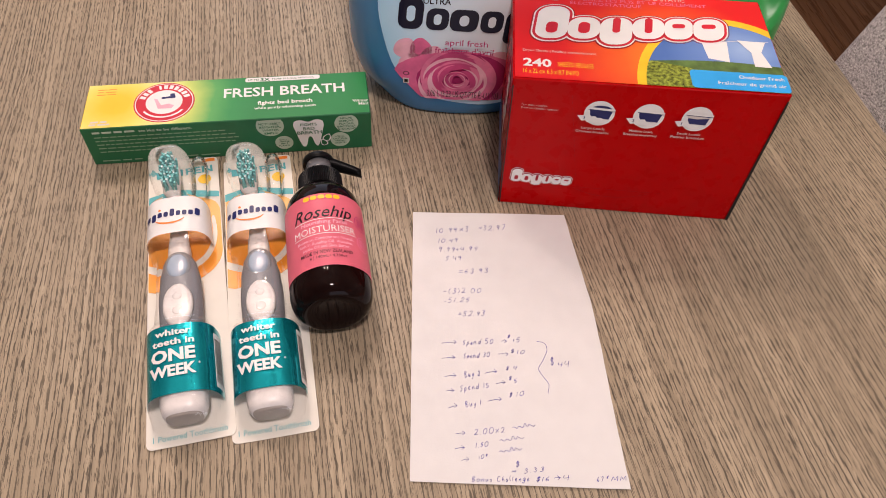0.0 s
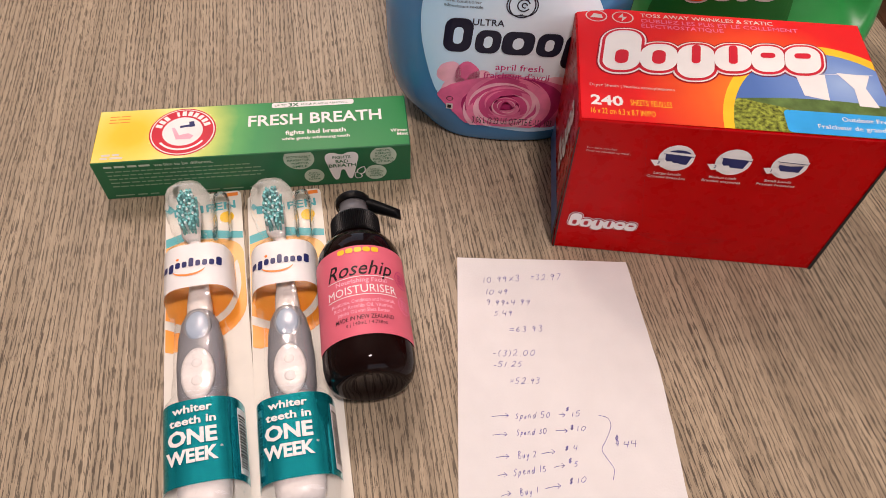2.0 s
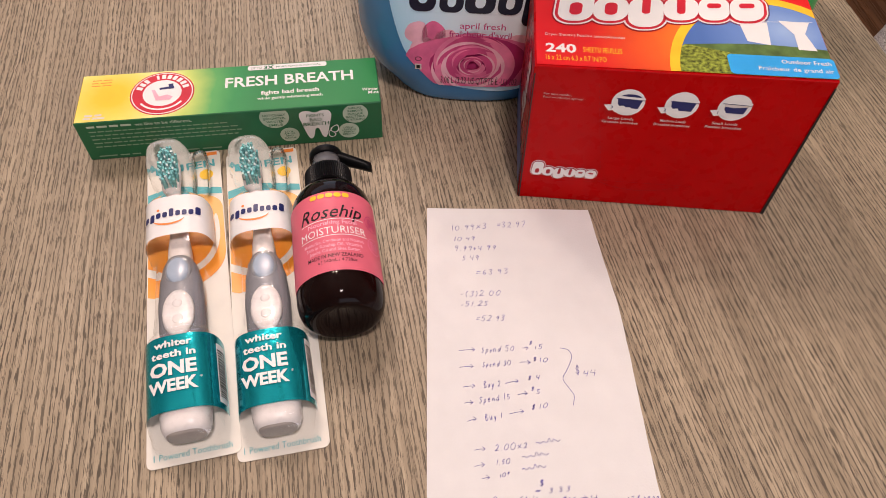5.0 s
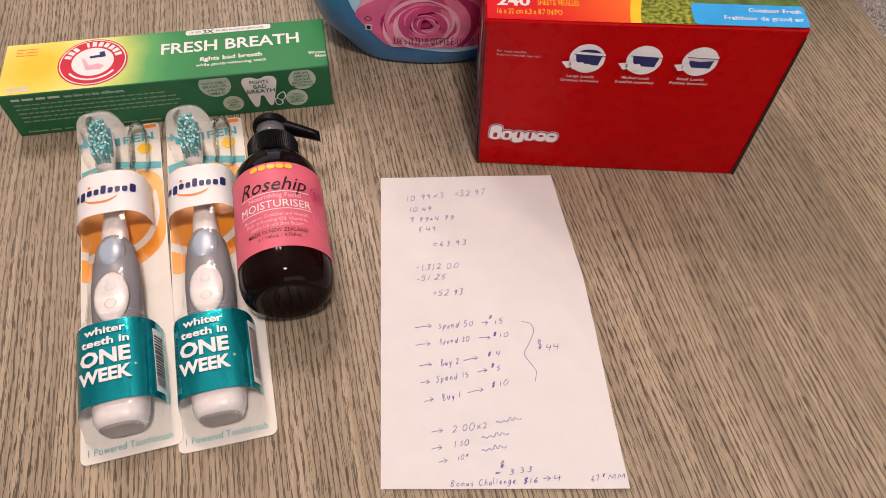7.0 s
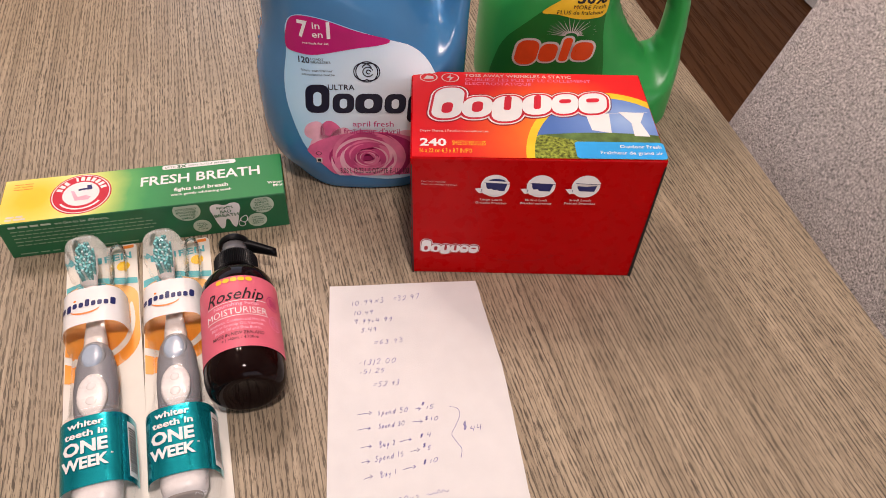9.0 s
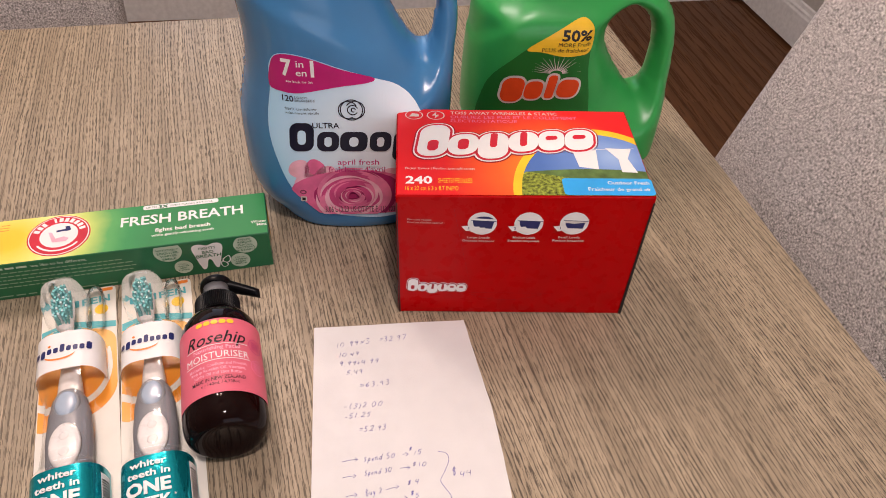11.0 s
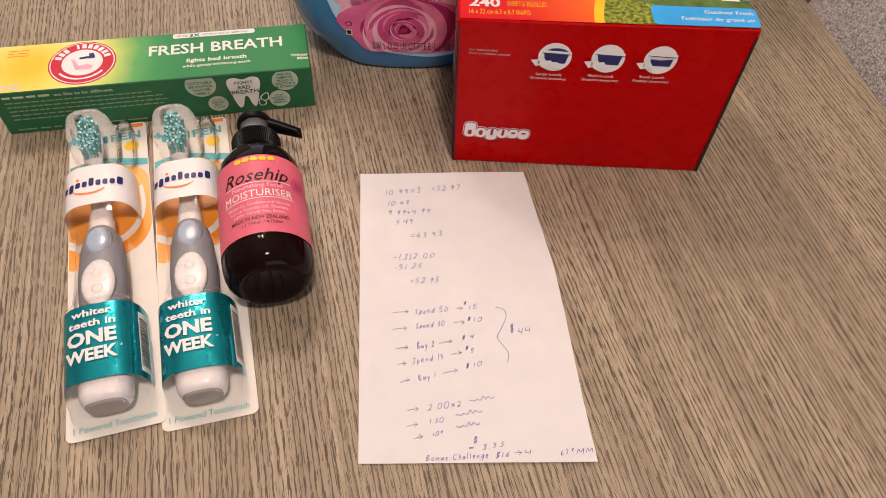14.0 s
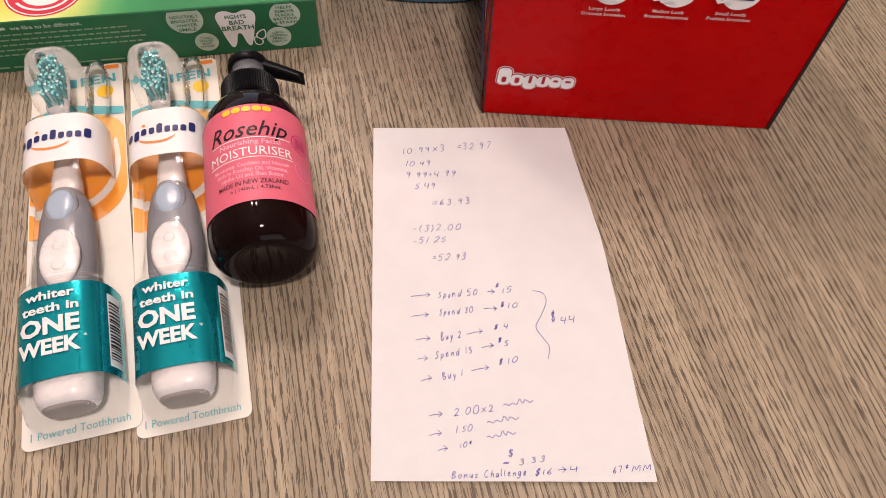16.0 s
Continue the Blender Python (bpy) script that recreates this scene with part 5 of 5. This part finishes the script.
def detergent_jug():
    out = rounded([(-0.07, -0.034), (0.0, -0.036), (0.09, -0.034), (0.117, -0.03), (0.125, -0.005), (0.1245, 0.04), (0.124, 0.075), (0.1205, 0.11), (0.1145, 0.14), (0.106, 0.158), (0.093, 0.171), (0.07, 0.179), (0.03, 0.184), (-0.03, 0.188), (-0.076, 0.185), (-0.094, 0.172), (-0.0975, 0.145), (-0.0995, 0.11), (-0.1005, 0.07), (-0.097, 0.03), (-0.09, 0.01)], 5)
    hole = rounded([(0.0665, 0.160), (0.052, 0.157), (0.0425, 0.147), (0.0445, 0.124), (0.0600, 0.097), (0.0810, 0.072), (0.0895, 0.068), (0.0930, 0.078), (0.0945, 0.100), (0.0925, 0.128), (0.0835, 0.149)], 5)

    def ledge(x, z):
        d = (z - 0.1407) * 0.777 - (x + 0.0749) * 0.629
        k = 1.0 - 0.08 * smooth01(0.0, 0.01, d)
        return k * (1 - 0.45 * smooth01(0.02, 0.075, x) * smooth01(0.04, 0.09, z)) * (1 - 0.12 * smooth01(0.16, 0.185, z))

    J, on = jug("laundry_detergent_jug", pose(0.2145, 0.600, 0.0005, 0, 0, -3) @ Matrix.Scale(0.94, 4), [out, hole], 0.054, 0.045, GREEN_BOTTLE, "bright green laundry detergent jug standing behind carton", ledge)
    part("neck", lathe([(0.032, 0.165), (0.03, 0.195), (0.028, 0.198)], 40, pose(-0.03, 0, 0)), GREEN_BOTTLE, J, "", True)
    part("cap", lathe([(0.033, 0.194), (0.034, 0.198), (0.031, 0.235), (0.028, 0.240), (0.0, 0.240)], 40, pose(-0.03, 0, 0)), GREEN_BOTTLE, J, "green screw cap", True)
    lab = rounded([(-0.084, 0.078), (-0.074, 0.108), (-0.0455, 0.137), (-0.02, 0.154), (0.001, 0.165), (0.011, 0.164), (0.017, 0.156), (0.019, 0.117), (0.026, 0.08), (0.03, 0.04), (0.02, 0.02), (-0.03, 0.016), (-0.075, 0.025), (-0.086, 0.05)], 4)
    v, f, _ = filled([lab], 0.003)
    printed("label", (v, f), on, GAIN_GREEN, J, 0.0004, "dark green label")
    yel = rounded([(-0.0455, 0.137), (-0.02, 0.1545), (0.001, 0.1655), (0.011, 0.1645), (0.017, 0.156), (0.0175, 0.1345), (0.003, 0.1310), (-0.0115, 0.1305), (-0.03, 0.1345)], 4)
    v, f, _ = filled([yel], 0.0025)
    printed("yellow_flash", (v, f), on, YELLOW, J, 0.0008, "yellow label flash")
    printed("lettering", words2("50%", 0.0155, 0.1515, 0.029, 0.0095, 0.03, 0, "RIGHT"), on, BLACK, J, 0.0012)
    printed("lettering", words2("MORE Fresh", 0.0155, 0.1428, 0.0315, 0.0040, 0.0, 0, "RIGHT"), on, BLACK, J, 0.0012)
    printed("lettering", words2("PLUS de fraîcheur", 0.0150, 0.1372, 0.046, 0.0040, 0.0, 0, "RIGHT"), on, BLACK, J, 0.0012)
    for k in range(17):
        a = radians(8 + 164 * k / 16)
        r0, r1 = 0.006, 0.018 + 0.010 * math.sin(a) * (1 if k % 2 else 0.6) + 0.006
        c, s = math.cos(a), math.sin(a)
        printed("sunray", poly2([(-0.013 + r0 * c - 0.0006 * s, 0.112 + 0.62 * (r0 * s + 0.0006 * c)), (-0.013 + r1 * c, 0.112 + 0.62 * r1 * s), (-0.013 + r0 * c + 0.0006 * s, 0.112 + 0.62 * (r0 * s - 0.0006 * c))]), on, PALE, J, 0.0009)
    for g, m, lf in ((0.0022, PALE, 0.0010), (0.0, LOGO_ORANGE, 0.0014)):
        for x, z, w, h in ((-0.054, 0.0935, 0.022, 0.027), (-0.033, 0.0935, 0.018, 0.020), (-0.0160, 0.0975, 0.009, 0.026), (0.0010, 0.0960, 0.021, 0.0205)):
            printed("brand_mark", pad2(x, z, w + 2 * g, h + 2 * g, min(w, h) * 0.38 + g, 0.12), on, m, J, lf, "orange pad of brand mark" if not g else "")
    return J


LOGO_ORANGE = plain("orange_red_print", (0.78, 0.08, 0.015), 0.3)
softener_jug()
detergent_jug()


# ---------------------------------------------------------------- pump bottle, lying
def pump_bottle():
    R = 0.0272
    B = thing("pump_bottle", pose(-0.0740, 0.2412, 0, 0, 0, 9.3), "dark amber pump bottle with pink label lying on table", "bottle")
    lie = pose(0, 0, R, -90, 0, 0)        # the bottle's own z runs along the table's y
    prof = [(0.012, 0.0025), (0.0185, 0.0), (0.0215, 0.0012), (0.0245, 0.004), (0.0263, 0.0085), (R, 0.0135), (R, 0.02), (R, 0.05), (R, 0.0775), (0.0268, 0.084), (0.0255, 0.091), (0.0225, 0.097), (0.0175, 0.1015), (0.0142, 0.104), (0.0138, 0.1105)]
    part("flask", lathe(prof, 64, lie), AMBER, B, "glossy dark amber flask", True)
    cap = [(0.0150, 0.1050), (0.0158, 0.1060), (0.0158, 0.1190), (0.0150, 0.1205), (0.0085, 0.1215)]
    v, f = lathe(cap, 144)
    v = [Vector((p.x * (1.035 if (i % 144) % 2 else 1.0), p.y * (1.035 if (i % 144) % 2 else 1.0), p.z)) for i, p in enumerate(v)]
    part("screw_collar", ([lie @ p for p in v], f), PUMP_BLACK, B, "ribbed black collar")
    part("stem", lathe([(0.0100, 0.1205), (0.0100, 0.1335), (0.006, 0.1335)], 40, lie), plain("smoky_grey_plastic", (0.13, 0.13, 0.14), 0.2), B, "smoky grey pump stem", True)
    head = lathe([(0.0112, 0.1335), (0.0118, 0.1342), (0.0118, 0.1385), (0.0108, 0.1398), (0.0, 0.1400)], 48, lie)
    pump = part("pump_head", head, PUMP_BLACK, B, "black pump head", True)
    nv, nf = [], []
    for i in range(9):
        t = i / 8
        x, y = 0.003 + 0.0285 * t, 0.1365 - 0.0095 * t ** 1.3
        w, h = 0.0072 - 0.0030 * t, 0.0048 - 0.0014 * t
        for k in range(10):
            a = 2 * math.pi * k / 10
            nv.append((x, y + h * math.cos(a), R + 0.001 - 0.006 * t + w * math.sin(a)))
    for i in range(8):
        for k in range(10):
            q = (k + 1) % 10
            nf.append((i * 10 + k, i * 10 + q, i * 10 + 10 + q, i * 10 + 10 + k))
    nf += [tuple(range(10)), tuple(range(80, 90))]
    part("spout", (nv, nf), PUMP_BLACK, pump, "", True)

    def on(a, s, h):
        r = R + h
        return Vector((r * math.sin(a / R), s, R + r * math.cos(a / R)))

    S0, S1 = 0.0200, 0.0815
    v, f = rect2(0.0, (S0 + S1) / 2, R * 3.15, S1 - S0, 60, 4)
    printed("label", (v, f), on, PINK, B, 0.0003, "matt pink paper label")
    for p in bpy.data.objects[B.children[-1].name].data.polygons:
        p.use_smooth = True

    def put(text, a, s, w, h, mat, bold=0.0, shear=0.0):
        printed("lettering", words2(text, a, s, w, h, bold, shear), on, mat, B, 0.0006)

    printed("brand_mark", join2(*[pad2(-0.0105 + 0.0052 * k, 0.0782, 0.0046, 0.0036, 0.0016) for k in range(5)]), on, YELLOW, B, 0.0006, "yellow pads of brand mark")
    put("Rosehip", -0.0005, 0.0650, 0.041, 0.0098, BLACK, 0.004, 0.35)
    put("Nourishing Facial", 0.0, 0.0562, 0.031, 0.0030, ROSE[4], 0.01)
    put("MOISTURISER", 0.0, 0.0502, 0.043, 0.0054, WHITE, 0.0)
    for s, w in ((0.0588, 0.042), (0.0462, 0.044)):
        printed("rule", rect2(0.0, s, w, 0.0005, 24), on, WHITE, B, 0.0006)
    put("Moisturise, Condition and Nourish.", 0.0, 0.0424, 0.039, 0.0024, ROSE[4], 0.005)
    put("Rich in Rosehip Oil, Vitamins,", 0.0, 0.0389, 0.036, 0.0024, ROSE[4], 0.005)
    put("Jojoba Oil and Shea Butter.", 0.0, 0.0355, 0.032, 0.0024, ROSE[4], 0.005)
    put("MADE IN NEW ZEALAND", 0.0, 0.0312, 0.035, 0.0027, BLACK, 0.005)
    put("e | 140mL / 4.73floz", 0.001, 0.0274, 0.024, 0.0022, BLACK)
    for a, s, r, m in ((0.0285, 0.0605, 0.0062, MAGENTA), (0.0285, 0.0425, 0.0060, ROSE[0])):
        printed("round_stamp", arc2(a, s, r - 0.0005, r, 0, 360, 36), on, m, B, 0.0006)
        for k in range(4):
            printed("stamp_print", bars2(a, s + 0.0028 - 0.0018 * k, r * 1.2, 0.0009, 2, k), on, m, B, 0.0006)
    return B


pump_bottle()


# ---------------------------------------------------------------- toothbrushes on cards
def toothbrush_pack(m):
    T = thing("toothbrush_pack", m, "powered toothbrush in clear blister on white orange card", "toothbrush", "toothbrush packs")
    CW, CL = 0.0555, 0.254
    v = pad2(0, CL / 2, CW, CL, 0.004)[0]
    bm = bmesh.new()
    face = bm.faces.new([bm.verts.new((x, y, 0.0007)) for x, y in v])
    bmesh.ops.recalc_face_normals(bm, faces=bm.faces)
    if face.normal.z < 0:
        bmesh.ops.reverse_faces(bm, faces=bm.faces[:])
    bmesh.ops.solidify(bm, geom=bm.faces[:], thickness=0.0006)
    card = part("card", bm, CARD, T, "white printed card")
    flat = sheet((0, 0, 0.0008), (1, 0, 0), (0, 1, 0))
    box = (-CW / 2 + 0.0006, 0.002, CW / 2 - 0.0006, CL - 0.001)
    printed("orange_swoosh", poly2(clip2(rounded([(-0.03, 0.129), (-0.012, 0.122), (0.008, 0.127), (0.022, 0.138), (0.0275, 0.155), (0.0275, 0.193), (0.018, 0.207), (-0.006, 0.211), (-0.03, 0.206)], 4), *box)), flat, SWOOSH, card, 0.0002, "orange swoosh print")
    printed("white_sweep", poly2(clip2(rounded([(-0.03, 0.1415), (-0.012, 0.1335), (0.006, 0.1375), (0.018, 0.148), (0.0238, 0.166), (0.0228, 0.186), (0.0205, 0.186), (0.0205, 0.168), (0.015, 0.152), (0.004, 0.1425), (-0.012, 0.1395), (-0.03, 0.1475)], 4), *box)), flat, CARD, card, 0.0003)
    printed("teal_stripe", poly2(clip2([(-0.03, 0.206), (-0.01, 0.213), (0.03, 0.207), (0.03, 0.213), (-0.008, 0.221), (-0.03, 0.214)], *box)), flat, TEAL, card, 0.0003, "teal stripe print")
    printed("yellow_dot", disc2(0.0165, 0.229, 0.0052), flat, YELLOW, card, 0.0003)
    for k, (x, w) in enumerate(((-0.016, 0.012), (-0.004, 0.008))):
        printed("teal_block", turn2(pad2(x, 0.2395, w * 0.9, 0.0075, 0.001), 3, 0, 0.24), flat, TEAL, card, 0.0003)
    printed("lettering", turn2(words2("PEN", 0.0125, 0.2395, 0.0215, 0.0072, 0.02), 3, 0, 0.24), flat, TEAL, card, 0.0003)
    printed("orange_tab", rect2(0.0205, 0.2505, 0.010, 0.0035), flat, ORANGE, card, 0.0003)
    printed("lettering", words2("1 Powered Toothbrush", -0.0235, 0.0062, 0.046, 0.0040, 0.0, 0, "LEFT"), flat, TEAL, card, 0.0003)
    # blister: width, height and middle along the card
    W = [(0.003, 0.017), (0.010, 0.0218), (0.02, 0.0232), (0.072, 0.0232), (0.080, 0.0190), (0.10, 0.0178), (0.14, 0.0172), (0.143, 0.0212), (0.151, 0.0230), (0.1860, 0.0225), (0.1955, 0.0125), (0.2030, 0.0112), (0.2120, 0.0146), (0.2230, 0.0168), (0.2340, 0.0166), (0.2440, 0.0132), (0.2500, 0.0080), (0.253, 0.001)]
    Hh = [(0.003, 0.004), (0.010, 0.022), (0.02, 0.0285), (0.072, 0.030), (0.080, 0.027), (0.10, 0.026), (0.14, 0.024), (0.143, 0.0255), (0.151, 0.029), (0.1860, 0.029), (0.1955, 0.0235), (0.2030, 0.0250), (0.2120, 0.0320), (0.2230, 0.0365), (0.2340, 0.0360), (0.2440, 0.0290), (0.2500, 0.0170), (0.253, 0.002)]
    C = [(0.0, -0.0005), (0.1, -0.0015), (0.19, -0.002), (0.205, -0.006), (0.253, -0.0075)]

    def shell(s, a, h=0.0, p=0.62):
        w, hh, c = glide(W, s) + h, glide(Hh, s) + h, glide(C, s)
        ca, sa = math.cos(a), math.sin(a)
        return Vector((c + w * math.copysign(abs(ca) ** p, ca), s, 0.0009 + hh * abs(sa) ** p))

    def skin(s0, s1, a0, a1, h, n, k):
        v = [shell(s0 + (s1 - s0) * i / n, radians(a0 + (a1 - a0) * j / k), h) for i in range(n + 1) for j in range(k + 1)]
        f = [(i * (k + 1) + j, i * (k + 1) + j + 1, (i + 1) * (k + 1) + j + 1, (i + 1) * (k + 1) + j) for i in range(n) for j in range(k)]
        return v, f

    blister = part("blister", skin(0.003, 0.253, 0, 180, 0.0, 130, 28), BLISTER, T, "clear plastic blister", True)
    blister.visible_shadow = False
    part("side_bulge", lathe([(0.006, 0.205), (0.007, 0.21), (0.007, 0.238), (0.005, 0.246), (0.001, 0.248)], 20, pose(0.0135, 0, 0.0065, -90, 0, 0)), BLISTER, blister, "", True)
    band = part("white_sleeve", skin(0.1510, 0.1855, 6, 174, 0.0004, 12, 40), WHITE, T, "white paper sleeve", True)
    teal = part("teal_sleeve", skin(0.0215, 0.071, 4, 176, 0.0004, 14, 44), TEAL_FOIL, T, "shiny teal foil sleeve", True)

    def on(x, s, h):
        """x across the sleeve from its crown."""
        w, c = glide(W, s), glide(C, s)
        q = max(-0.999, min(0.999, x / (w + 0.0004)))
        a = math.acos(math.copysign(abs(q) ** (1 / 0.62), q))
        return shell(s, a, 0.0004 + h)

    for t, x, s, w, h, b in (("whiter", 0.0, 0.0652, 0.0235, 0.0047, 0.035), ("teeth in", 0.0, 0.0580, 0.0272, 0.0047, 0.035), ("ONE", -0.0005, 0.0485, 0.0285, 0.0088, 0.05), ("WEEK", -0.001, 0.0375, 0.0300, 0.0078, 0.05)):
        printed("lettering", words2(t, x - 0.0025, s, w * 0.94, h * 0.95, b * 0.8), on, WHITE, teal, 0.0008)
    printed("lettering", words2("*", 0.0125, 0.0400, 0.0014, 0.0026, 0.0), on, WHITE, teal, 0.0008)
    side = lambda a, b, h: shell(b, radians(12) + a / 0.03, 0.0008 + h)
    printed("bar_panel", rect2(0.006, 0.045, 0.0125, 0.040, 4, 6), side, WHITE, teal, 0.0002, "white barcode panel")
    y = 0.029
    rnd = random.Random(3)
    while y < 0.061:
        w = rnd.uniform(0.0004, 0.0013)
        printed("bar", rect2(0.006, y, 0.0105, w, 4), side, BLACK, teal, 0.0004)
        y += w + rnd.uniform(0.0005, 0.0011)
    for k in range(9):
        tall = k in (1, 4, 8)
        printed("brand_mark", pad2(-0.0185 + 0.0043 * k, 0.1690 + (0.0012 if tall and k != 1 else -0.0012 if k == 1 else 0), 0.0031, 0.0070 if tall else 0.0047, 0.0012, 0.05), on, NAVY, band, 0.0004, "navy pad of brand mark" if k == 0 else "")
    printed("brand_dot", disc2(-0.0100, 0.1738, 0.0010, None, 16), on, ORANGE, band, 0.0004)
    printed("brand_smile", arc2(-0.003, 0.1662, 0.0092, 0.0120, 195, 345, 24, 0.55, True), on, ORANGE, band, 0.0004, "orange smile mark")

    # the brush
    def rod(keys, c0, zc, n=40, k=20, p=1.0, s0=None, s1=None):
        s0, s1 = keys[0][0], keys[-1][0]
        v, f = [], []
        for i in range(n + 1):
            s = s0 + (s1 - s0) * i / n
            rx = glide([(q[0], q[1]) for q in keys], s)
            rz = glide([(q[0], q[2]) for q in keys], s)
            for j in range(k):
                a = 2 * math.pi * j / k
                ca, sa = math.cos(a), math.sin(a)
                v.append((c0(s) + rx * math.copysign(abs(ca) ** p, ca), s, zc(s) + rz * math.copysign(abs(sa) ** p, sa)))
        for i in range(n):
            for j in range(k):
                q = (j + 1) % k
                f.append((i * k + j, i * k + q, (i + 1) * k + q, (i + 1) * k + j))
        f += [tuple(range(k)), tuple(range(n * k, (n + 1) * k))]
        return v, f

    mid = lambda s: glide(C, s)
    high = lambda s: glide([(0.03, 0.0155), (0.07, 0.0135), (0.14, 0.0135), (0.2, 0.0155)], s)
    brush = part("handle", rod([(0.0105, 0.0118, 0.0092), (0.0125, 0.0135, 0.0108), (0.018, 0.0146, 0.0120), (0.030, 0.0152, 0.0130), (0.045, 0.0150, 0.0130), (0.063, 0.0128, 0.0122), (0.072, 0.0108, 0.0112), (0.10, 0.0112, 0.0105), (0.132, 0.0088, 0.0090), (0.142, 0.0080, 0.0078), (0.165, 0.0060, 0.0058), (0.2, 0.0042, 0.0042), (0.205, 0.004, 0.004)], mid, high, 60, 28, 0.75), BRUSH_WHITE, T, "white pearl handle", True)
    part("end_cap", rod([(0.0092, 0.0092, 0.0068), (0.0096, 0.0106, 0.0080), (0.0106, 0.0114, 0.0088)], mid, high, 4, 28, 0.7), plain("warm_grey_plastic", (0.36, 0.32, 0.29), 0.4), brush, "grey end cap", True)
    part("grip", rod([(0.070, 0.0118, 0.0118), (0.083, 0.0146, 0.0120), (0.10, 0.0150, 0.0116), (0.118, 0.0140, 0.0110), (0.130, 0.0120, 0.0105), (0.1375, 0.0092, 0.0092), (0.1400, 0.0050, 0.0060)], mid, lambda s: 0.0142), BRUSH_GREY, brush, "grey rubber grip", True)

    def dome(s, rs, rx, z, hgt, mat, name, label):
        v, f = lathe([(1.0, 0.0), (0.97, 0.5), (0.85, 0.8), (0.6, 0.95), (0.0, 1.0)], 28)
        part(name, ([(mid(s) + p.x * rx, s + p.y * rs, z + p.z * hgt) for p in v], f), mat, brush, label, True)

    dome(0.0905, 0.0180, 0.0102, 0.0238, 0.0036, BRUSH_WHITE, "switch_pad", "white oval switch pad")
    dome(0.1245, 0.0125, 0.0088, 0.0218, 0.0034, plain("button_rim", (0.3, 0.31, 0.33), 0.3), "button_rim", "grey rim")
    dome(0.1245, 0.0108, 0.0074, 0.0232, 0.0030, BRUSH_BLUE, "button", "pale blue oval button")
    dome(0.0850, 0.0036, 0.0036, 0.0268, 0.0011, BRUSH_WHITE, "knob", "")
    dome(0.0965, 0.0032, 0.0032, 0.0268, 0.0009, BRUSH_WHITE, "knob", "")
    part("brush_head", rod([(0.196, 0.0042, 0.004), (0.204, 0.0066, 0.0042), (0.218, 0.0076, 0.0042), (0.232, 0.0072, 0.0042), (0.2385, 0.004, 0.003)], mid, lambda s: 0.0165, 20), BRUSH_WHITE, brush, "white brush head", True)
    rnd = random.Random(8)
    for i in range(11):
        for j in range(-3, 4):
            s = 0.2030 + 0.0030 * i
            if abs(j) == 3 and i in (0, 1, 9, 10):
                continue
            x = mid(s) + 0.0019 * j
            top = 0.0290 + rnd.uniform(-0.0016, 0.0016) + (0.002 if i in (0, 1, 9, 10) else 0)
            lx, ls = rnd.uniform(-0.0011, 0.0011), rnd.uniform(-0.0013, 0.0013)
            v = [(x + (lx if h else 0) + (0.0010 if h else 0.0008) * math.cos(2 * math.pi * q / 6), s + (ls if h else 0) + (0.0012 if h else 0.0009) * math.sin(2 * math.pi * q / 6), top - (0.0006 if q % 2 else 0) if h else 0.019) for h in (0, 1) for q in range(6)]
            f = [(q, (q + 1) % 6, 6 + (q + 1) % 6, 6 + q) for q in range(6)] + [tuple(range(6, 12))]
            part("bristle_tuft", (v, f), BRISTLE_WHITE if (2 * i + j) % 5 == 0 else BRISTLE_TEAL, brush)
    return T


pack = toothbrush_pack(pose(-0.1052, 0.1685, 0.0002, 0, 0, 10.9) @ Matrix.Scale(0.955, 4))
copy_thing(pack, pose(-0.1553, 0.1642, 0.0012, 0, 0.5, 12.7))

# ---------------------------------------------------------------- floor boards
rnd = random.Random(21)
bw = 0.125
plank = {}
for length in (1.1, 1.5):
    bm = block(-bw / 2 + 0.0006, 0, -0.012, bw / 2 - 0.0006, length - 0.0012, 0.0, 0.0012, 1)
    me = bpy.data.meshes.new("plank")
    bm.to_mesh(me)
    bm.free()
    me.materials.append(FLOOR_OAK)
    plank[length] = me
n = int((X1 - X0) / bw)
for i in range(n):
    y = Y0 - rnd.uniform(0, 0.8)
    while y < Y1:
        L = rnd.choice((1.1, 1.5))
        y_ = min(max(y, Y0), Y1 - L)
        o = new("plank", plank[L])
        o.parent = floor
        o.location = (X0 + bw * (i + 0.5) + 0.02, y if y + L <= Y1 and y >= Y0 else y_, FLOOR_Z + (0.0 if y + L <= Y1 and y >= Y0 else -0.0006))
        y += L
